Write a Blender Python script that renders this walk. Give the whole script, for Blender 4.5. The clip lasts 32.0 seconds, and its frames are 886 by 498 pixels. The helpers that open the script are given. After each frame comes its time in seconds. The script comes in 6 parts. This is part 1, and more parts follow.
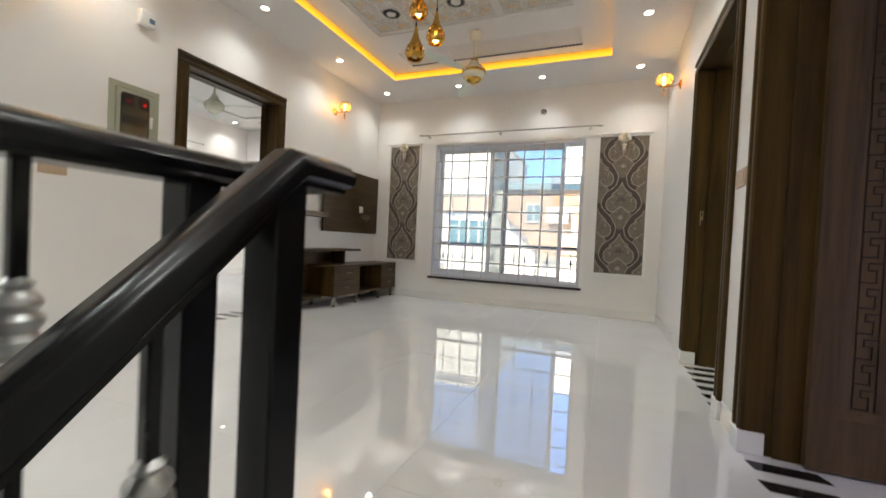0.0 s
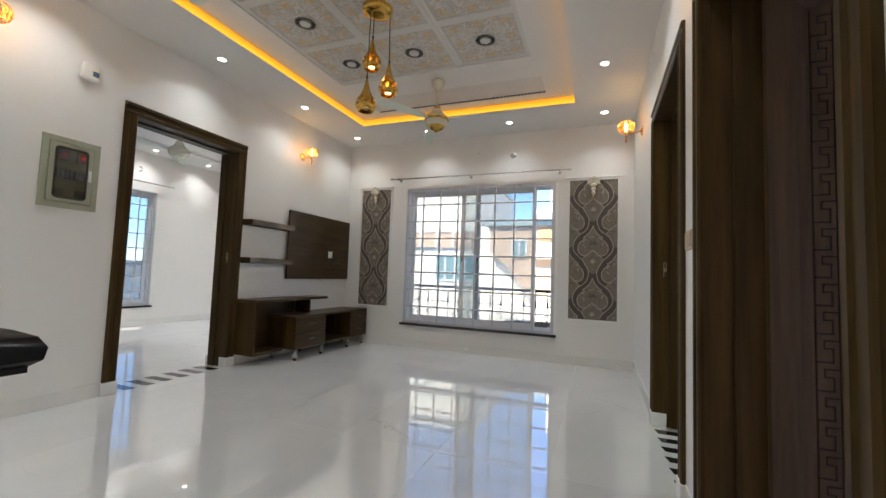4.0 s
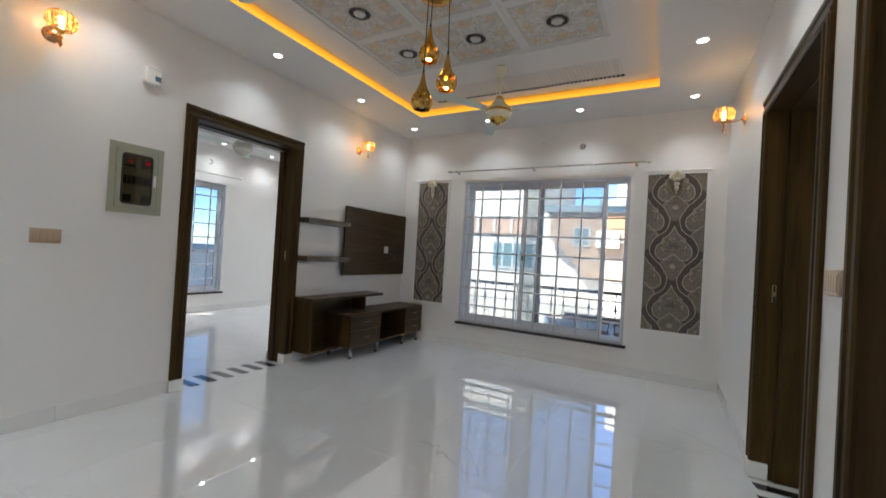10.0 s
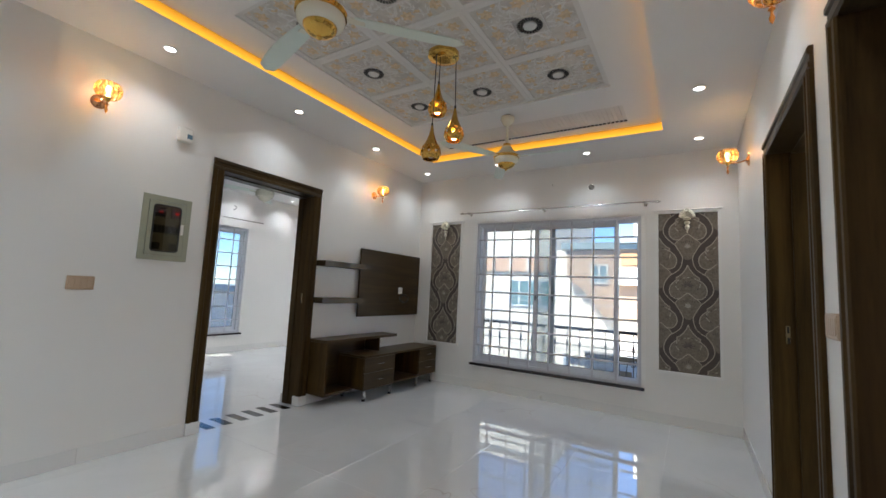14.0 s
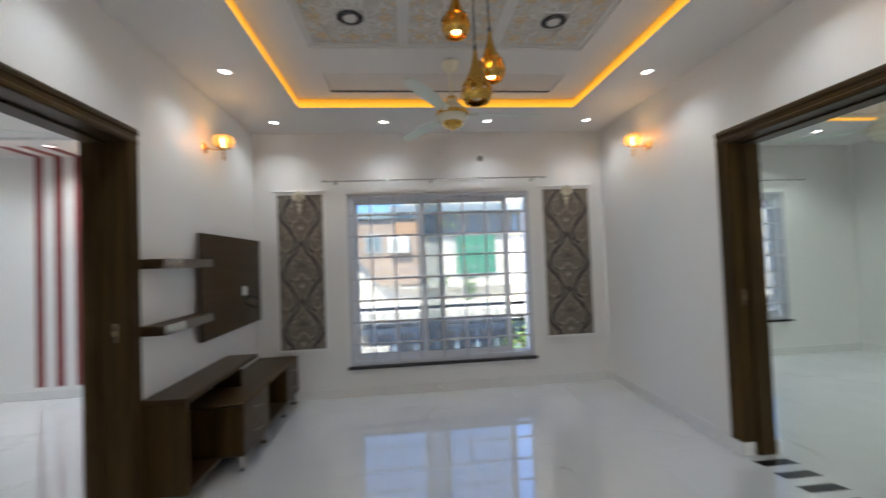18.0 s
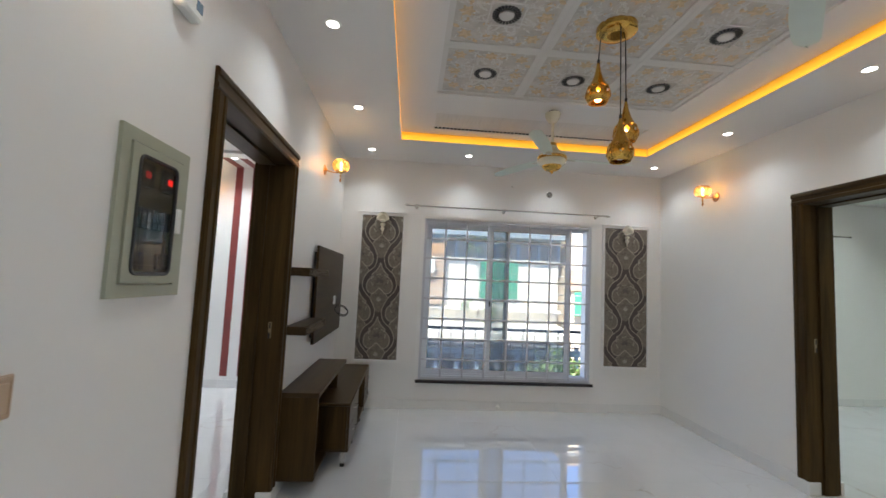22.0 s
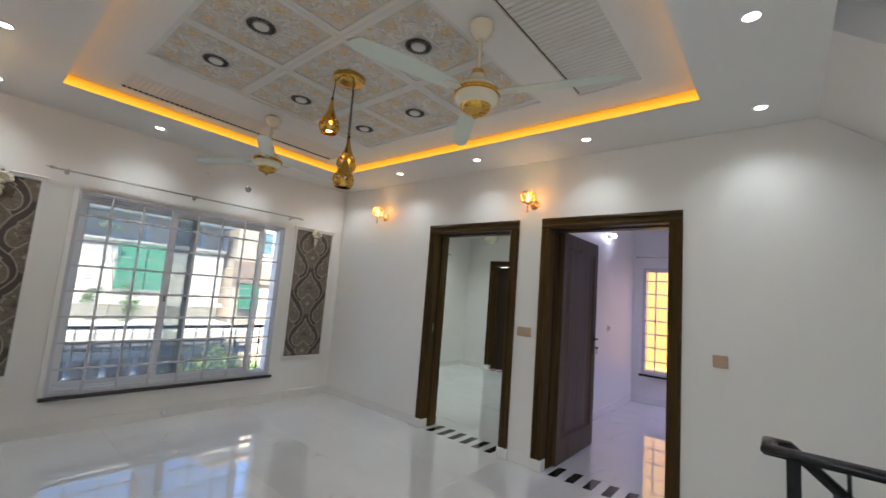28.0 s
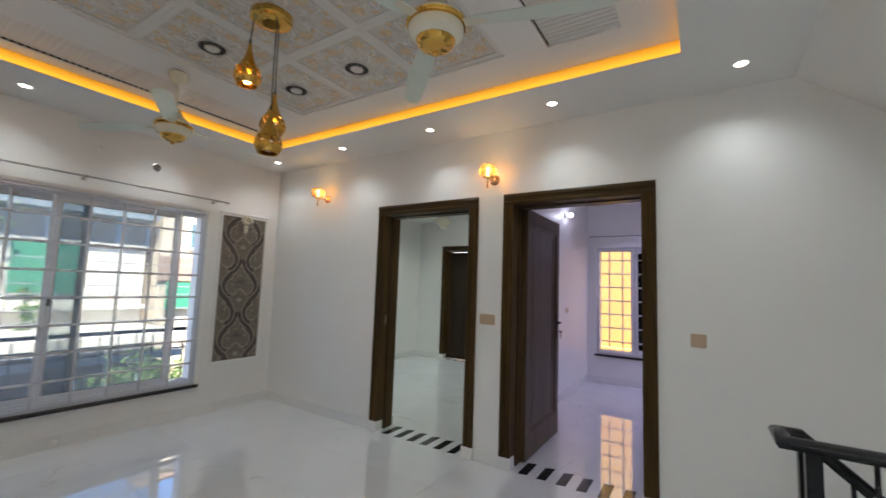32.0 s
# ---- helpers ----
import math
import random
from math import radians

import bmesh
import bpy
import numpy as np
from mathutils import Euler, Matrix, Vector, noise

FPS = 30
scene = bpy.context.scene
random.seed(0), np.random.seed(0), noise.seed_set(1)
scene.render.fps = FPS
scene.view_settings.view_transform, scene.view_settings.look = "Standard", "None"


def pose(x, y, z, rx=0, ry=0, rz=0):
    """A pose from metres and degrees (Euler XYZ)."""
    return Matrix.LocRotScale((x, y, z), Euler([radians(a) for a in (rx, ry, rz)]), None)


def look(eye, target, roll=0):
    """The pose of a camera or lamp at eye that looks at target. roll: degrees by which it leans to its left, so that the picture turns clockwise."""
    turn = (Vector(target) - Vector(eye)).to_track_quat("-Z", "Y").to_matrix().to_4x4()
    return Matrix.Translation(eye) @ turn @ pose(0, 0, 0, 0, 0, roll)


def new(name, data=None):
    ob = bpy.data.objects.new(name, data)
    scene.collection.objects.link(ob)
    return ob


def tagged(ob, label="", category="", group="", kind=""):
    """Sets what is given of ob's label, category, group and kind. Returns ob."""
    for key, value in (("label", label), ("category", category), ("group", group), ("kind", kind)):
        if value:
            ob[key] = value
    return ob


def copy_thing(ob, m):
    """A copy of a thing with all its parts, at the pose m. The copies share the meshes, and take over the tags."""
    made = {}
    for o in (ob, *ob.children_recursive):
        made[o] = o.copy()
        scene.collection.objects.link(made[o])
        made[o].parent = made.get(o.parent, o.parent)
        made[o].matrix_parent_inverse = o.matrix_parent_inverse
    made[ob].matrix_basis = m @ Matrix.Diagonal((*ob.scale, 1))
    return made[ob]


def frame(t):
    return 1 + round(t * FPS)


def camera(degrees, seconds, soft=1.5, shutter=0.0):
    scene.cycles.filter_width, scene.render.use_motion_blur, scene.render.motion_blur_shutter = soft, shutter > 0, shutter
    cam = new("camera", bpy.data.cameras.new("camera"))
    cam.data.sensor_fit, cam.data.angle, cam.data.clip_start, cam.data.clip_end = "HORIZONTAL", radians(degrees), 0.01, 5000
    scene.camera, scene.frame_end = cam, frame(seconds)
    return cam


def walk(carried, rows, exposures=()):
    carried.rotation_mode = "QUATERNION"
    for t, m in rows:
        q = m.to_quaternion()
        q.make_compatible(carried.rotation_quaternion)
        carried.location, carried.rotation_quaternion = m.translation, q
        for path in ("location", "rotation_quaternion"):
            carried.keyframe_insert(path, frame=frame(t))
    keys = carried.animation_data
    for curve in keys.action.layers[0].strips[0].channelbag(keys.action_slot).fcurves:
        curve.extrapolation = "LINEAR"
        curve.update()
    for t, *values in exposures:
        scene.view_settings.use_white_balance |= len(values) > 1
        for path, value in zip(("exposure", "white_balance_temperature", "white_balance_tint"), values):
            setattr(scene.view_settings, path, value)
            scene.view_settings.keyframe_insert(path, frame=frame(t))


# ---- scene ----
cam = camera(95.1, 32.0, shutter=0.35)
PATH = [
    (0, (0.181, -0.072, 0.8), (-0.567, 1.783, 0.762), 2.8),
    (0.5, (0.196, 0.046, 0.917), (-0.495, 1.919, 1.037), 3.2),
    (1, (0.203, 0.087, 1.032), (-0.504, 1.942, 1.279), 3.3),
    (1.5, (0.274, 0.105, 1.046), (-0.481, 1.933, 1.357), 3.1),
    (2, (0.327, 0.125, 1.048), (-0.453, 1.942, 1.359), 2.8),
    (2.5, (0.343, 0.15, 1.025), (-0.423, 1.985, 1.257), 2.5),
    (3, (0.353, 0.162, 0.984), (-0.391, 2.013, 1.141), 2.2),
    (3.5, (0.361, 0.157, 0.968), (-0.353, 2.022, 1.088), 2.1),
    (5.5, (0.377, 0.159, 0.967), (-0.399, 1.993, 1.165), 2.1),
    (6, (0.354, 0.171, 0.984), (-0.471, 1.978, 1.221), 2.5),
    (6.5, (0.283, 0.258, 1.01), (-0.576, 2.04, 1.314), 3.1),
    (7, (0.207, 0.316, 1.157), (-0.678, 2.069, 1.541), 3.9),
    (7.5, (0.177, 0.327, 1.252), (-0.742, 2.04, 1.724), 4.4),
    (8, (0.197, 0.319, 1.28), (-0.74, 2.004, 1.814), 4.7),
    (8.5, (0.215, 0.317, 1.305), (-0.736, 1.988, 1.857), 4.6),
    (9, (0.222, 0.337, 1.271), (-0.746, 2.036, 1.693), 4.2),
    (9.5, (0.24, 0.359, 1.229), (-0.736, 2.089, 1.464), 3.8),
    (10, (0.251, 0.364, 1.174), (-0.715, 2.115, 1.195), 3.4),
    (10.5, (0.279, 0.359, 1.106), (-0.684, 2.107, 0.984), 2.9),
    (11, (0.307, 0.35, 1.145), (-0.68, 2.089, 1.131), 2.6),
    (11.5, (0.335, 0.313, 1.208), (-0.66, 2.042, 1.345), 2.8),
    (12, (0.337, 0.281, 1.221), (-0.658, 2.0, 1.455), 2.8),
    (12.5, (0.336, 0.263, 1.222), (-0.665, 1.972, 1.496), 2.9),
    (13, (0.343, 0.261, 1.218), (-0.671, 1.964, 1.488), 2.8),
    (13.5, (0.346, 0.272, 1.213), (-0.677, 1.972, 1.461), 2.8),
    (14, (0.332, 0.319, 1.206), (-0.71, 2.015, 1.409), 2.9),
    (14.5, (0.22, 0.47, 1.219), (-0.842, 2.156, 1.383), 2.9),
    (15, (0.036, 0.614, 1.339), (-1.096, 2.258, 1.47), 2.7),
    (15.5, (-0.176, 0.702, 1.363), (-1.422, 2.263, 1.473), 2.3),
    (17.5, (-1.393, 0.712, 1.39), (-2.042, 2.603, 1.461), -4.5),
    (18, (-1.484, 0.762, 1.384), (-1.29, 2.752, 1.438), -2.2),
    (18.5, (-1.591, 0.732, 1.373), (-0.843, 2.587, 1.387), -1.0),
    (19, (-1.652, 0.64, 1.387), (-1.055, 2.549, 1.432), 0.5),
    (19.5, (-1.68, 0.476, 1.399), (-1.322, 2.443, 1.466), 1.7),
    (20, (-1.729, 0.385, 1.4), (-1.454, 2.364, 1.495), 2.3),
    (20.5, (-1.84, 0.341, 1.406), (-1.618, 2.327, 1.487), 2.6),
    (21, (-2.011, 0.308, 1.406), (-1.929, 2.305, 1.488), 2.6),
    (21.5, (-2.112, 0.366, 1.398), (-2.062, 2.363, 1.505), 2.5),
    (22, (-2.2, 0.504, 1.406), (-2.045, 2.492, 1.564), 2.6),
    (22.5, (-2.26, 0.563, 1.405), (-1.881, 2.519, 1.579), 2.8),
    (23, (-2.379, 0.548, 1.414), (-1.721, 2.429, 1.583), 3.2),
    (23.5, (-2.503, 0.515, 1.412), (-1.638, 2.311, 1.566), 3.3),
    (24, (-2.524, 0.474, 1.414), (-1.548, 2.214, 1.558), 3.4),
    (24.5, (-2.541, 0.391, 1.399), (-1.487, 2.085, 1.523), 3.2),
    (26.5, (-2.717, 0.374, 1.424), (-1.494, 1.945, 1.607), 4.3),
    (27, (-2.688, 0.355, 1.425), (-1.37, 1.845, 1.624), 4.5),
    (27.5, (-2.659, 0.334, 1.426), (-1.242, 1.73, 1.638), 4.7),
    (28, (-2.666, 0.318, 1.433), (-1.148, 1.6, 1.655), 4.5),
    (28.5, (-2.645, 0.3, 1.431), (-1.017, 1.443, 1.64), 4.2),
    (29, (-2.626, 0.279, 1.427), (-0.983, 1.4, 1.634), 3.7),
    (29.5, (-2.66, 0.3, 1.435), (-1.253, 1.703, 1.653), 3.0),
    (30, (-2.68, 0.244, 1.434), (-1.448, 1.805, 1.657), 3.2),
    (30.5, (-2.663, 0.194, 1.428), (-1.478, 1.794, 1.621), 3.3),
    (31, (-2.595, 0.25, 1.402), (-1.328, 1.789, 1.558), 3.1),
    (31.5, (-2.47, 0.457, 1.412), (-1.013, 1.816, 1.574), 2.7),
    (32, (-2.36, 0.619, 1.421), (-0.684, 1.695, 1.6), 2.0)
]
# seconds, stops and white balance: the film's own exposure and tint drift as it goes
EXPOSURE = [(0, 2.34, 7050, 7), (1, 2.22, 6700, 7), (2, 2.02, 6300, 7), (3, 2.06, 6600, 7), (6, 1.98, 6700, 7), (8, 1.88, 5850, 7), (9, 1.88, 5750, 7), (10, 1.85, 6300, 7), (13, 1.94, 6350, 7), (15, 1.78, 6200, 7),
            (18, 1.87, 6250, 7), (20, 2.09, 6200, 7), (21.5, 1.94, 6450, 7), (23, 2.13, 6050, 7), (25, 2.04, 6400, 7), (27, 1.89, 6350, 7), (29.2, 2.01, 6600, 7), (30, 1.86, 6350, 7), (31, 1.89, 6300, 7), (32, 1.84, 6420, 7)]
walk(cam, [(t, look(eye, target, roll)) for t, eye, target, roll in PATH], EXPOSURE)

# ---- world, sun and exposure ----
world = bpy.data.worlds.new("world")
scene.world = world
world.use_nodes = True
wn = world.node_tree
sky = wn.nodes.new("ShaderNodeTexSky")
sky.sky_type, sky.sun_disc = "NISHITA", False
SUN_EL, SUN_AZ = radians(52), radians(205)   # azimuth clockwise from +y
sky.sun_elevation, sky.sun_rotation = SUN_EL, SUN_AZ
sky.air_density, sky.dust_density, sky.ozone_density = 1.0, 0.0, 9.0
sky.altitude = 2000
wn.nodes["Background"].inputs["Strength"].default_value = 0.15
wn.links.new(sky.outputs[0], wn.nodes["Background"].inputs["Color"])
sun = new("sun", bpy.data.lights.new("sun", "SUN"))
sun.data.energy, sun.data.angle, sun.data.color = 5.0, radians(0.5), (1.0, 0.94, 0.84)
SUN_FROM = Vector((math.sin(SUN_AZ) * math.cos(SUN_EL), math.cos(SUN_AZ) * math.cos(SUN_EL), math.sin(SUN_EL)))
sun.matrix_world = look(SUN_FROM * 30, (0, 0, 0))
SPOT_W, SCONCE_W, PENDANT_W, COVE = 4.5, 0.24, 0.14, 0.33

# ---- plan ----
XW, XE, YN = -2.989, 0.735, 5.066        # inner faces of the lounge
T = 0.23                                  # wall thickness
ZC, ZT = 2.751, 2.835                     # soffit and tray
YS = 0.13                                 # south edge of the lounge ceiling
XR = -0.245                               # west edge of the stairwell
YSTAIR = 0.22                             # top nosing of the stair
YB = -2.40                                # south wall of the stair hall
COVE_X0, COVE_X1, COVE_Y0, COVE_Y1 = -2.349, 0.131, 0.697, 4.352
TILE = 0.628
TX0, TY0 = -2.067, 1.613                  # corner of the nine relief tiles


# ---- mesh building ----
class Shape:
    """Collects vertices and faces of one mesh."""

    def __init__(self):
        self.v, self.f, self.s, self.slot = [], [], [], 0

    def add(self, verts, faces):
        n = len(self.v)
        self.v += [tuple(p) for p in verts]
        self.f += [tuple(i + n for i in face) for face in faces]
        self.s += [self.slot] * len(faces)
        return self

    def convex(self, verts, faces):
        c = sum((Vector(p) for p in verts), Vector()) / len(verts)
        out = []
        for face in faces:
            p = [Vector(verts[i]) for i in face]
            mid = sum(p, Vector()) / len(p)
            nrm = (p[1] - p[0]).cross(p[2] - p[0])
            out.append(face if nrm.dot(mid - c) >= 0 else tuple(reversed(face)))
        return self.add(verts, out)

    def box(self, a, b):
        (x0, y0, z0), (x1, y1, z1) = a, b
        x0, x1, y0, y1, z0, z1 = min(x0, x1), max(x0, x1), min(y0, y1), max(y0, y1), min(z0, z1), max(z0, z1)
        v = [(x0, y0, z0), (x1, y0, z0), (x1, y1, z0), (x0, y1, z0), (x0, y0, z1), (x1, y0, z1), (x1, y1, z1), (x0, y1, z1)]
        return self.add(v, [(3, 2, 1, 0), (4, 5, 6, 7), (0, 1, 5, 4), (1, 2, 6, 5), (2, 3, 7, 6), (3, 0, 4, 7)])

    def cbox(self, a, b, c=0.003):
        """A box with its edges cut off by c."""
        lo = [min(p, q) for p, q in zip(a, b)]
        hi = [max(p, q) for p, q in zip(a, b)]
        c = min([c] + [(h - l) * 0.45 for l, h in zip(lo, hi)])
        verts, ids = [], {}
        for sx in (0, 1):
            for sy in (0, 1):
                for sz in (0, 1):
                    s = (sx, sy, sz)
                    for axis in range(3):
                        ids[s, axis] = len(verts)
                        verts.append(tuple((hi[k] if s[k] else lo[k]) + (0 if k == axis else (-c if s[k] else c)) for k in range(3)))
        faces = []
        for axis in range(3):
            u, w = [k for k in range(3) if k != axis]
            for side in (0, 1):
                face = []
                for p, q in ((0, 0), (1, 0), (1, 1), (0, 1)):
                    s = [0, 0, 0]
                    s[axis], s[u], s[w] = side, p, q
                    face.append(ids[tuple(s), axis])
                faces.append(tuple(face))
            for p in (0, 1):
                for q in (0, 1):
                    s0, s1 = [0, 0, 0], [0, 0, 0]
                    s0[axis], s1[axis] = 0, 1
                    s0[u] = s1[u] = p
                    s0[w] = s1[w] = q
                    faces.append((ids[tuple(s0), u], ids[tuple(s1), u], ids[tuple(s1), w], ids[tuple(s0), w]))
        for sx in (0, 1):
            for sy in (0, 1):
                for sz in (0, 1):
                    faces.append(tuple(ids[(sx, sy, sz), k] for k in range(3)))
        return self.convex(verts, faces)

    def lathe(self, profile, n=24, at=(0, 0, 0), m=None):
        """Turns (radius, height) pairs about z."""
        verts = []
        for r, z in profile:
            for k in range(n):
                a = 2 * math.pi * k / n
                p = Vector((r * math.cos(a), r * math.sin(a), z))
                verts.append((m @ p if m else p) + Vector(at))
        faces = []
        for i in range(len(profile) - 1):
            for k in range(n):
                a, b = i * n + k, i * n + (k + 1) % n
                faces.append((a, b, b + n, a + n))
        if profile[0][0] > 1e-5:
            faces.append(tuple(reversed(range(n))))
        if profile[-1][0] > 1e-5:
            faces.append(tuple(range((len(profile) - 1) * n, len(profile) * n)))
        return self.add(verts, faces)

    def tube(self, pts, r, n=8, closed=False, squash=1.0, up=(0, 0, 1)):
        pts = [Vector(p) for p in pts]
        rings, count = [], len(pts)
        for i, p in enumerate(pts):
            a = pts[i - 1] if (i > 0 or closed) else p
            b = pts[(i + 1) % count] if (i < count - 1 or closed) else p
            t = (b - a).normalized()
            s = t.cross(Vector(up))
            s = s.normalized() if s.length > 1e-4 else t.cross(Vector((1, 0, 0))).normalized()
            w = s.cross(t).normalized()
            rad = r[i] if isinstance(r, (list, tuple)) else r
            rings.append([p + s * rad * math.cos(2 * math.pi * k / n) + w * rad * squash * math.sin(2 * math.pi * k / n) for k in range(n)])
        verts = [q for ring in rings for q in ring]
        faces = []
        for i in range(count if closed else count - 1):
            j = (i + 1) % count
            for k in range(n):
                faces.append((i * n + k, i * n + (k + 1) % n, j * n + (k + 1) % n, j * n + k))
        if not closed:
            faces += [tuple(reversed(range(n))), tuple(range((count - 1) * n, count * n))]
        return self.add(verts, faces)

    def prism(self, poly, w0, w1, put):
        """Extrudes the outline poly of (u, v) from w0 to w1; put(u, v, w) gives the place."""
        n = len(poly)
        verts = [put(u, v, w0) for u, v in poly] + [put(u, v, w1) for u, v in poly]
        faces = [tuple(reversed(range(n))), tuple(range(n, 2 * n))]
        faces += [(i, (i + 1) % n, (i + 1) % n + n, i + n) for i in range(n)]
        return self.add(verts, faces)

    def holed(self, put, u0, u1, v0, v1, w0, w1, holes=()):
        """A plate from w0 to w1 with rectangular holes (u0, u1, v0, v1) through it."""
        us = sorted({u0, u1, *(h[0] for h in holes), *(h[1] for h in holes)})
        vs = sorted({v0, v1, *(h[2] for h in holes), *(h[3] for h in holes)})
        us = [u for u in us if u0 <= u <= u1]
        vs = [v for v in vs if v0 <= v <= v1]
        solid = {}
        for i in range(len(us) - 1):
            for j in range(len(vs) - 1):
                cu, cv = (us[i] + us[i + 1]) / 2, (vs[j] + vs[j + 1]) / 2
                solid[i, j] = not any(h[0] < cu < h[1] and h[2] < cv < h[3] for h in holes)
        quads = []
        for (i, j), full in solid.items():
            if not full:
                continue
            a, b, c, d = us[i], us[i + 1], vs[j], vs[j + 1]
            quads += [[(a, c, w0), (b, c, w0), (b, d, w0), (a, d, w0)], [(a, c, w1), (a, d, w1), (b, d, w1), (b, c, w1)]]
            if not solid.get((i - 1, j)):
                quads.append([(a, c, w0), (a, d, w0), (a, d, w1), (a, c, w1)])
            if not solid.get((i + 1, j)):
                quads.append([(b, c, w0), (b, c, w1), (b, d, w1), (b, d, w0)])
            if not solid.get((i, j - 1)):
                quads.append([(a, c, w0), (a, c, w1), (b, c, w1), (b, c, w0)])
            if not solid.get((i, j + 1)):
                quads.append([(a, d, w0), (b, d, w0), (b, d, w1), (a, d, w1)])
        index, verts, faces = {}, [], []
        for quad in quads:
            face = []
            for p in quad:
                if p not in index:
                    index[p] = len(verts)
                    verts.append(put(*p))
                face.append(index[p])
            faces.append(tuple(face))
        bm = bmesh.new()
        bv = [bm.verts.new(p) for p in verts]
        for face in faces:
            bm.faces.new([bv[i] for i in face])
        bmesh.ops.recalc_face_normals(bm, faces=bm.faces[:])
        bm.verts.index_update()
        self.add([tuple(q.co) for q in bm.verts], [tuple(q.index for q in face.verts) for face in bm.faces])
        bm.free()
        return self

    def mesh(self, name, materials, smooth=True, shift=None):
        me = bpy.data.meshes.new(name)
        v = [tuple(Vector(p) - shift) for p in self.v] if shift else self.v
        me.from_pydata(v, [], self.f)
        for material in materials if isinstance(materials, (list, tuple)) else [materials]:
            me.materials.append(material)
        if max(self.s, default=0):
            me.polygons.foreach_set("material_index", self.s)
        if smooth:
            me.shade_smooth()
            me.set_sharp_from_angle(angle=radians(38))
        me.update()
        return me


def xyz(u, v, w):
    return (u, v, w)


def thing(name, label, category, at=(0, 0, 0), group="", kind="", turn=0):
    """An Empty at the base of a thing."""
    ob = new(name)
    ob.empty_display_size = 0.1
    ob.matrix_basis = pose(*at, 0, 0, turn)
    return tagged(ob, label, category, group, kind)


def part(name, shape, material, parent, label="", smooth=True, local=True):
    """Links one mesh under a thing or a part. local: the shape is given from the parent's own origin, else in the world."""
    shift = None
    if not local:
        shift = Vector()
        up = parent
        while up:
            shift += up.matrix_basis.translation
            up = up.parent
    ob = new(name, shape.mesh(name, material, smooth, shift))
    ob.parent = parent
    return tagged(ob, label)


def solid(name, shape, material, label, category, kind="", group="", at=(0, 0, 0), smooth=True):
    """A thing of one mesh."""
    ob = new(name, shape.mesh(name, material, smooth, Vector(at)))
    ob.matrix_basis = pose(*at)
    return tagged(ob, label, category, group, kind)


# ---- materials ----
def nodes_of(name):
    material = bpy.data.materials.new(name)
    material.use_nodes = True
    tree = material.node_tree
    return material, tree, tree.nodes["Principled BSDF"]


def node(tree, kind, **values):
    n = tree.nodes.new("ShaderNode" + kind)
    for key, value in values.items():
        if key in ("operation", "blend_type", "data_type", "noise_dimensions", "feature", "wave_type", "bands_direction", "distance", "mode"):
            if key == "operation":
                n.operation = value
            elif key == "blend_type":
                n.blend_type = value
            elif key == "data_type":
                n.data_type = value
            elif key == "feature":
                n.feature = value
            elif key == "bands_direction":
                n.bands_direction = value
        else:
            n.inputs[key.replace("_", " ")].default_value = value
    return n


def coords(tree, scale=(1, 1, 1), random_shift=0.0, turn=(0, 0, 0)):
    tc = node(tree, "TexCoord")
    mp = node(tree, "Mapping")
    mp.inputs["Scale"].default_value = scale
    mp.inputs["Rotation"].default_value = turn
    tree.links.new(tc.outputs["Object"], mp.inputs["Vector"])
    if random_shift:
        info = node(tree, "ObjectInfo")
        times = node(tree, "VectorMath", operation="SCALE")
        times.inputs[0].default_value = (1.0, 0.7, 0.4)
        mult = node(tree, "Math", operation="MULTIPLY")
        mult.inputs[1].default_value = random_shift
        tree.links.new(info.outputs["Random"], mult.inputs[0])
        tree.links.new(mult.outputs[0], times.inputs["Scale"])
        tree.links.new(times.outputs[0], mp.inputs["Location"])
    return mp.outputs[0]


def ramp(tree, source, stops):
    r = node(tree, "ValToRGB")
    while len(r.color_ramp.elements) < len(stops):
        r.color_ramp.elements.new(0.5)
    for e, (at, colour) in zip(r.color_ramp.elements, stops):
        e.position = at
        e.color = (*colour, 1) if len(colour) == 3 else colour
    tree.links.new(source, r.inputs[0])
    return r.outputs[0]


def bump(tree, bsdf, height, strength=0.2, depth=0.002):
    b = node(tree, "Bump", Strength=strength, Distance=depth)
    tree.links.new(height, b.inputs["Height"])
    tree.links.new(b.outputs[0], bsdf.inputs["Normal"])


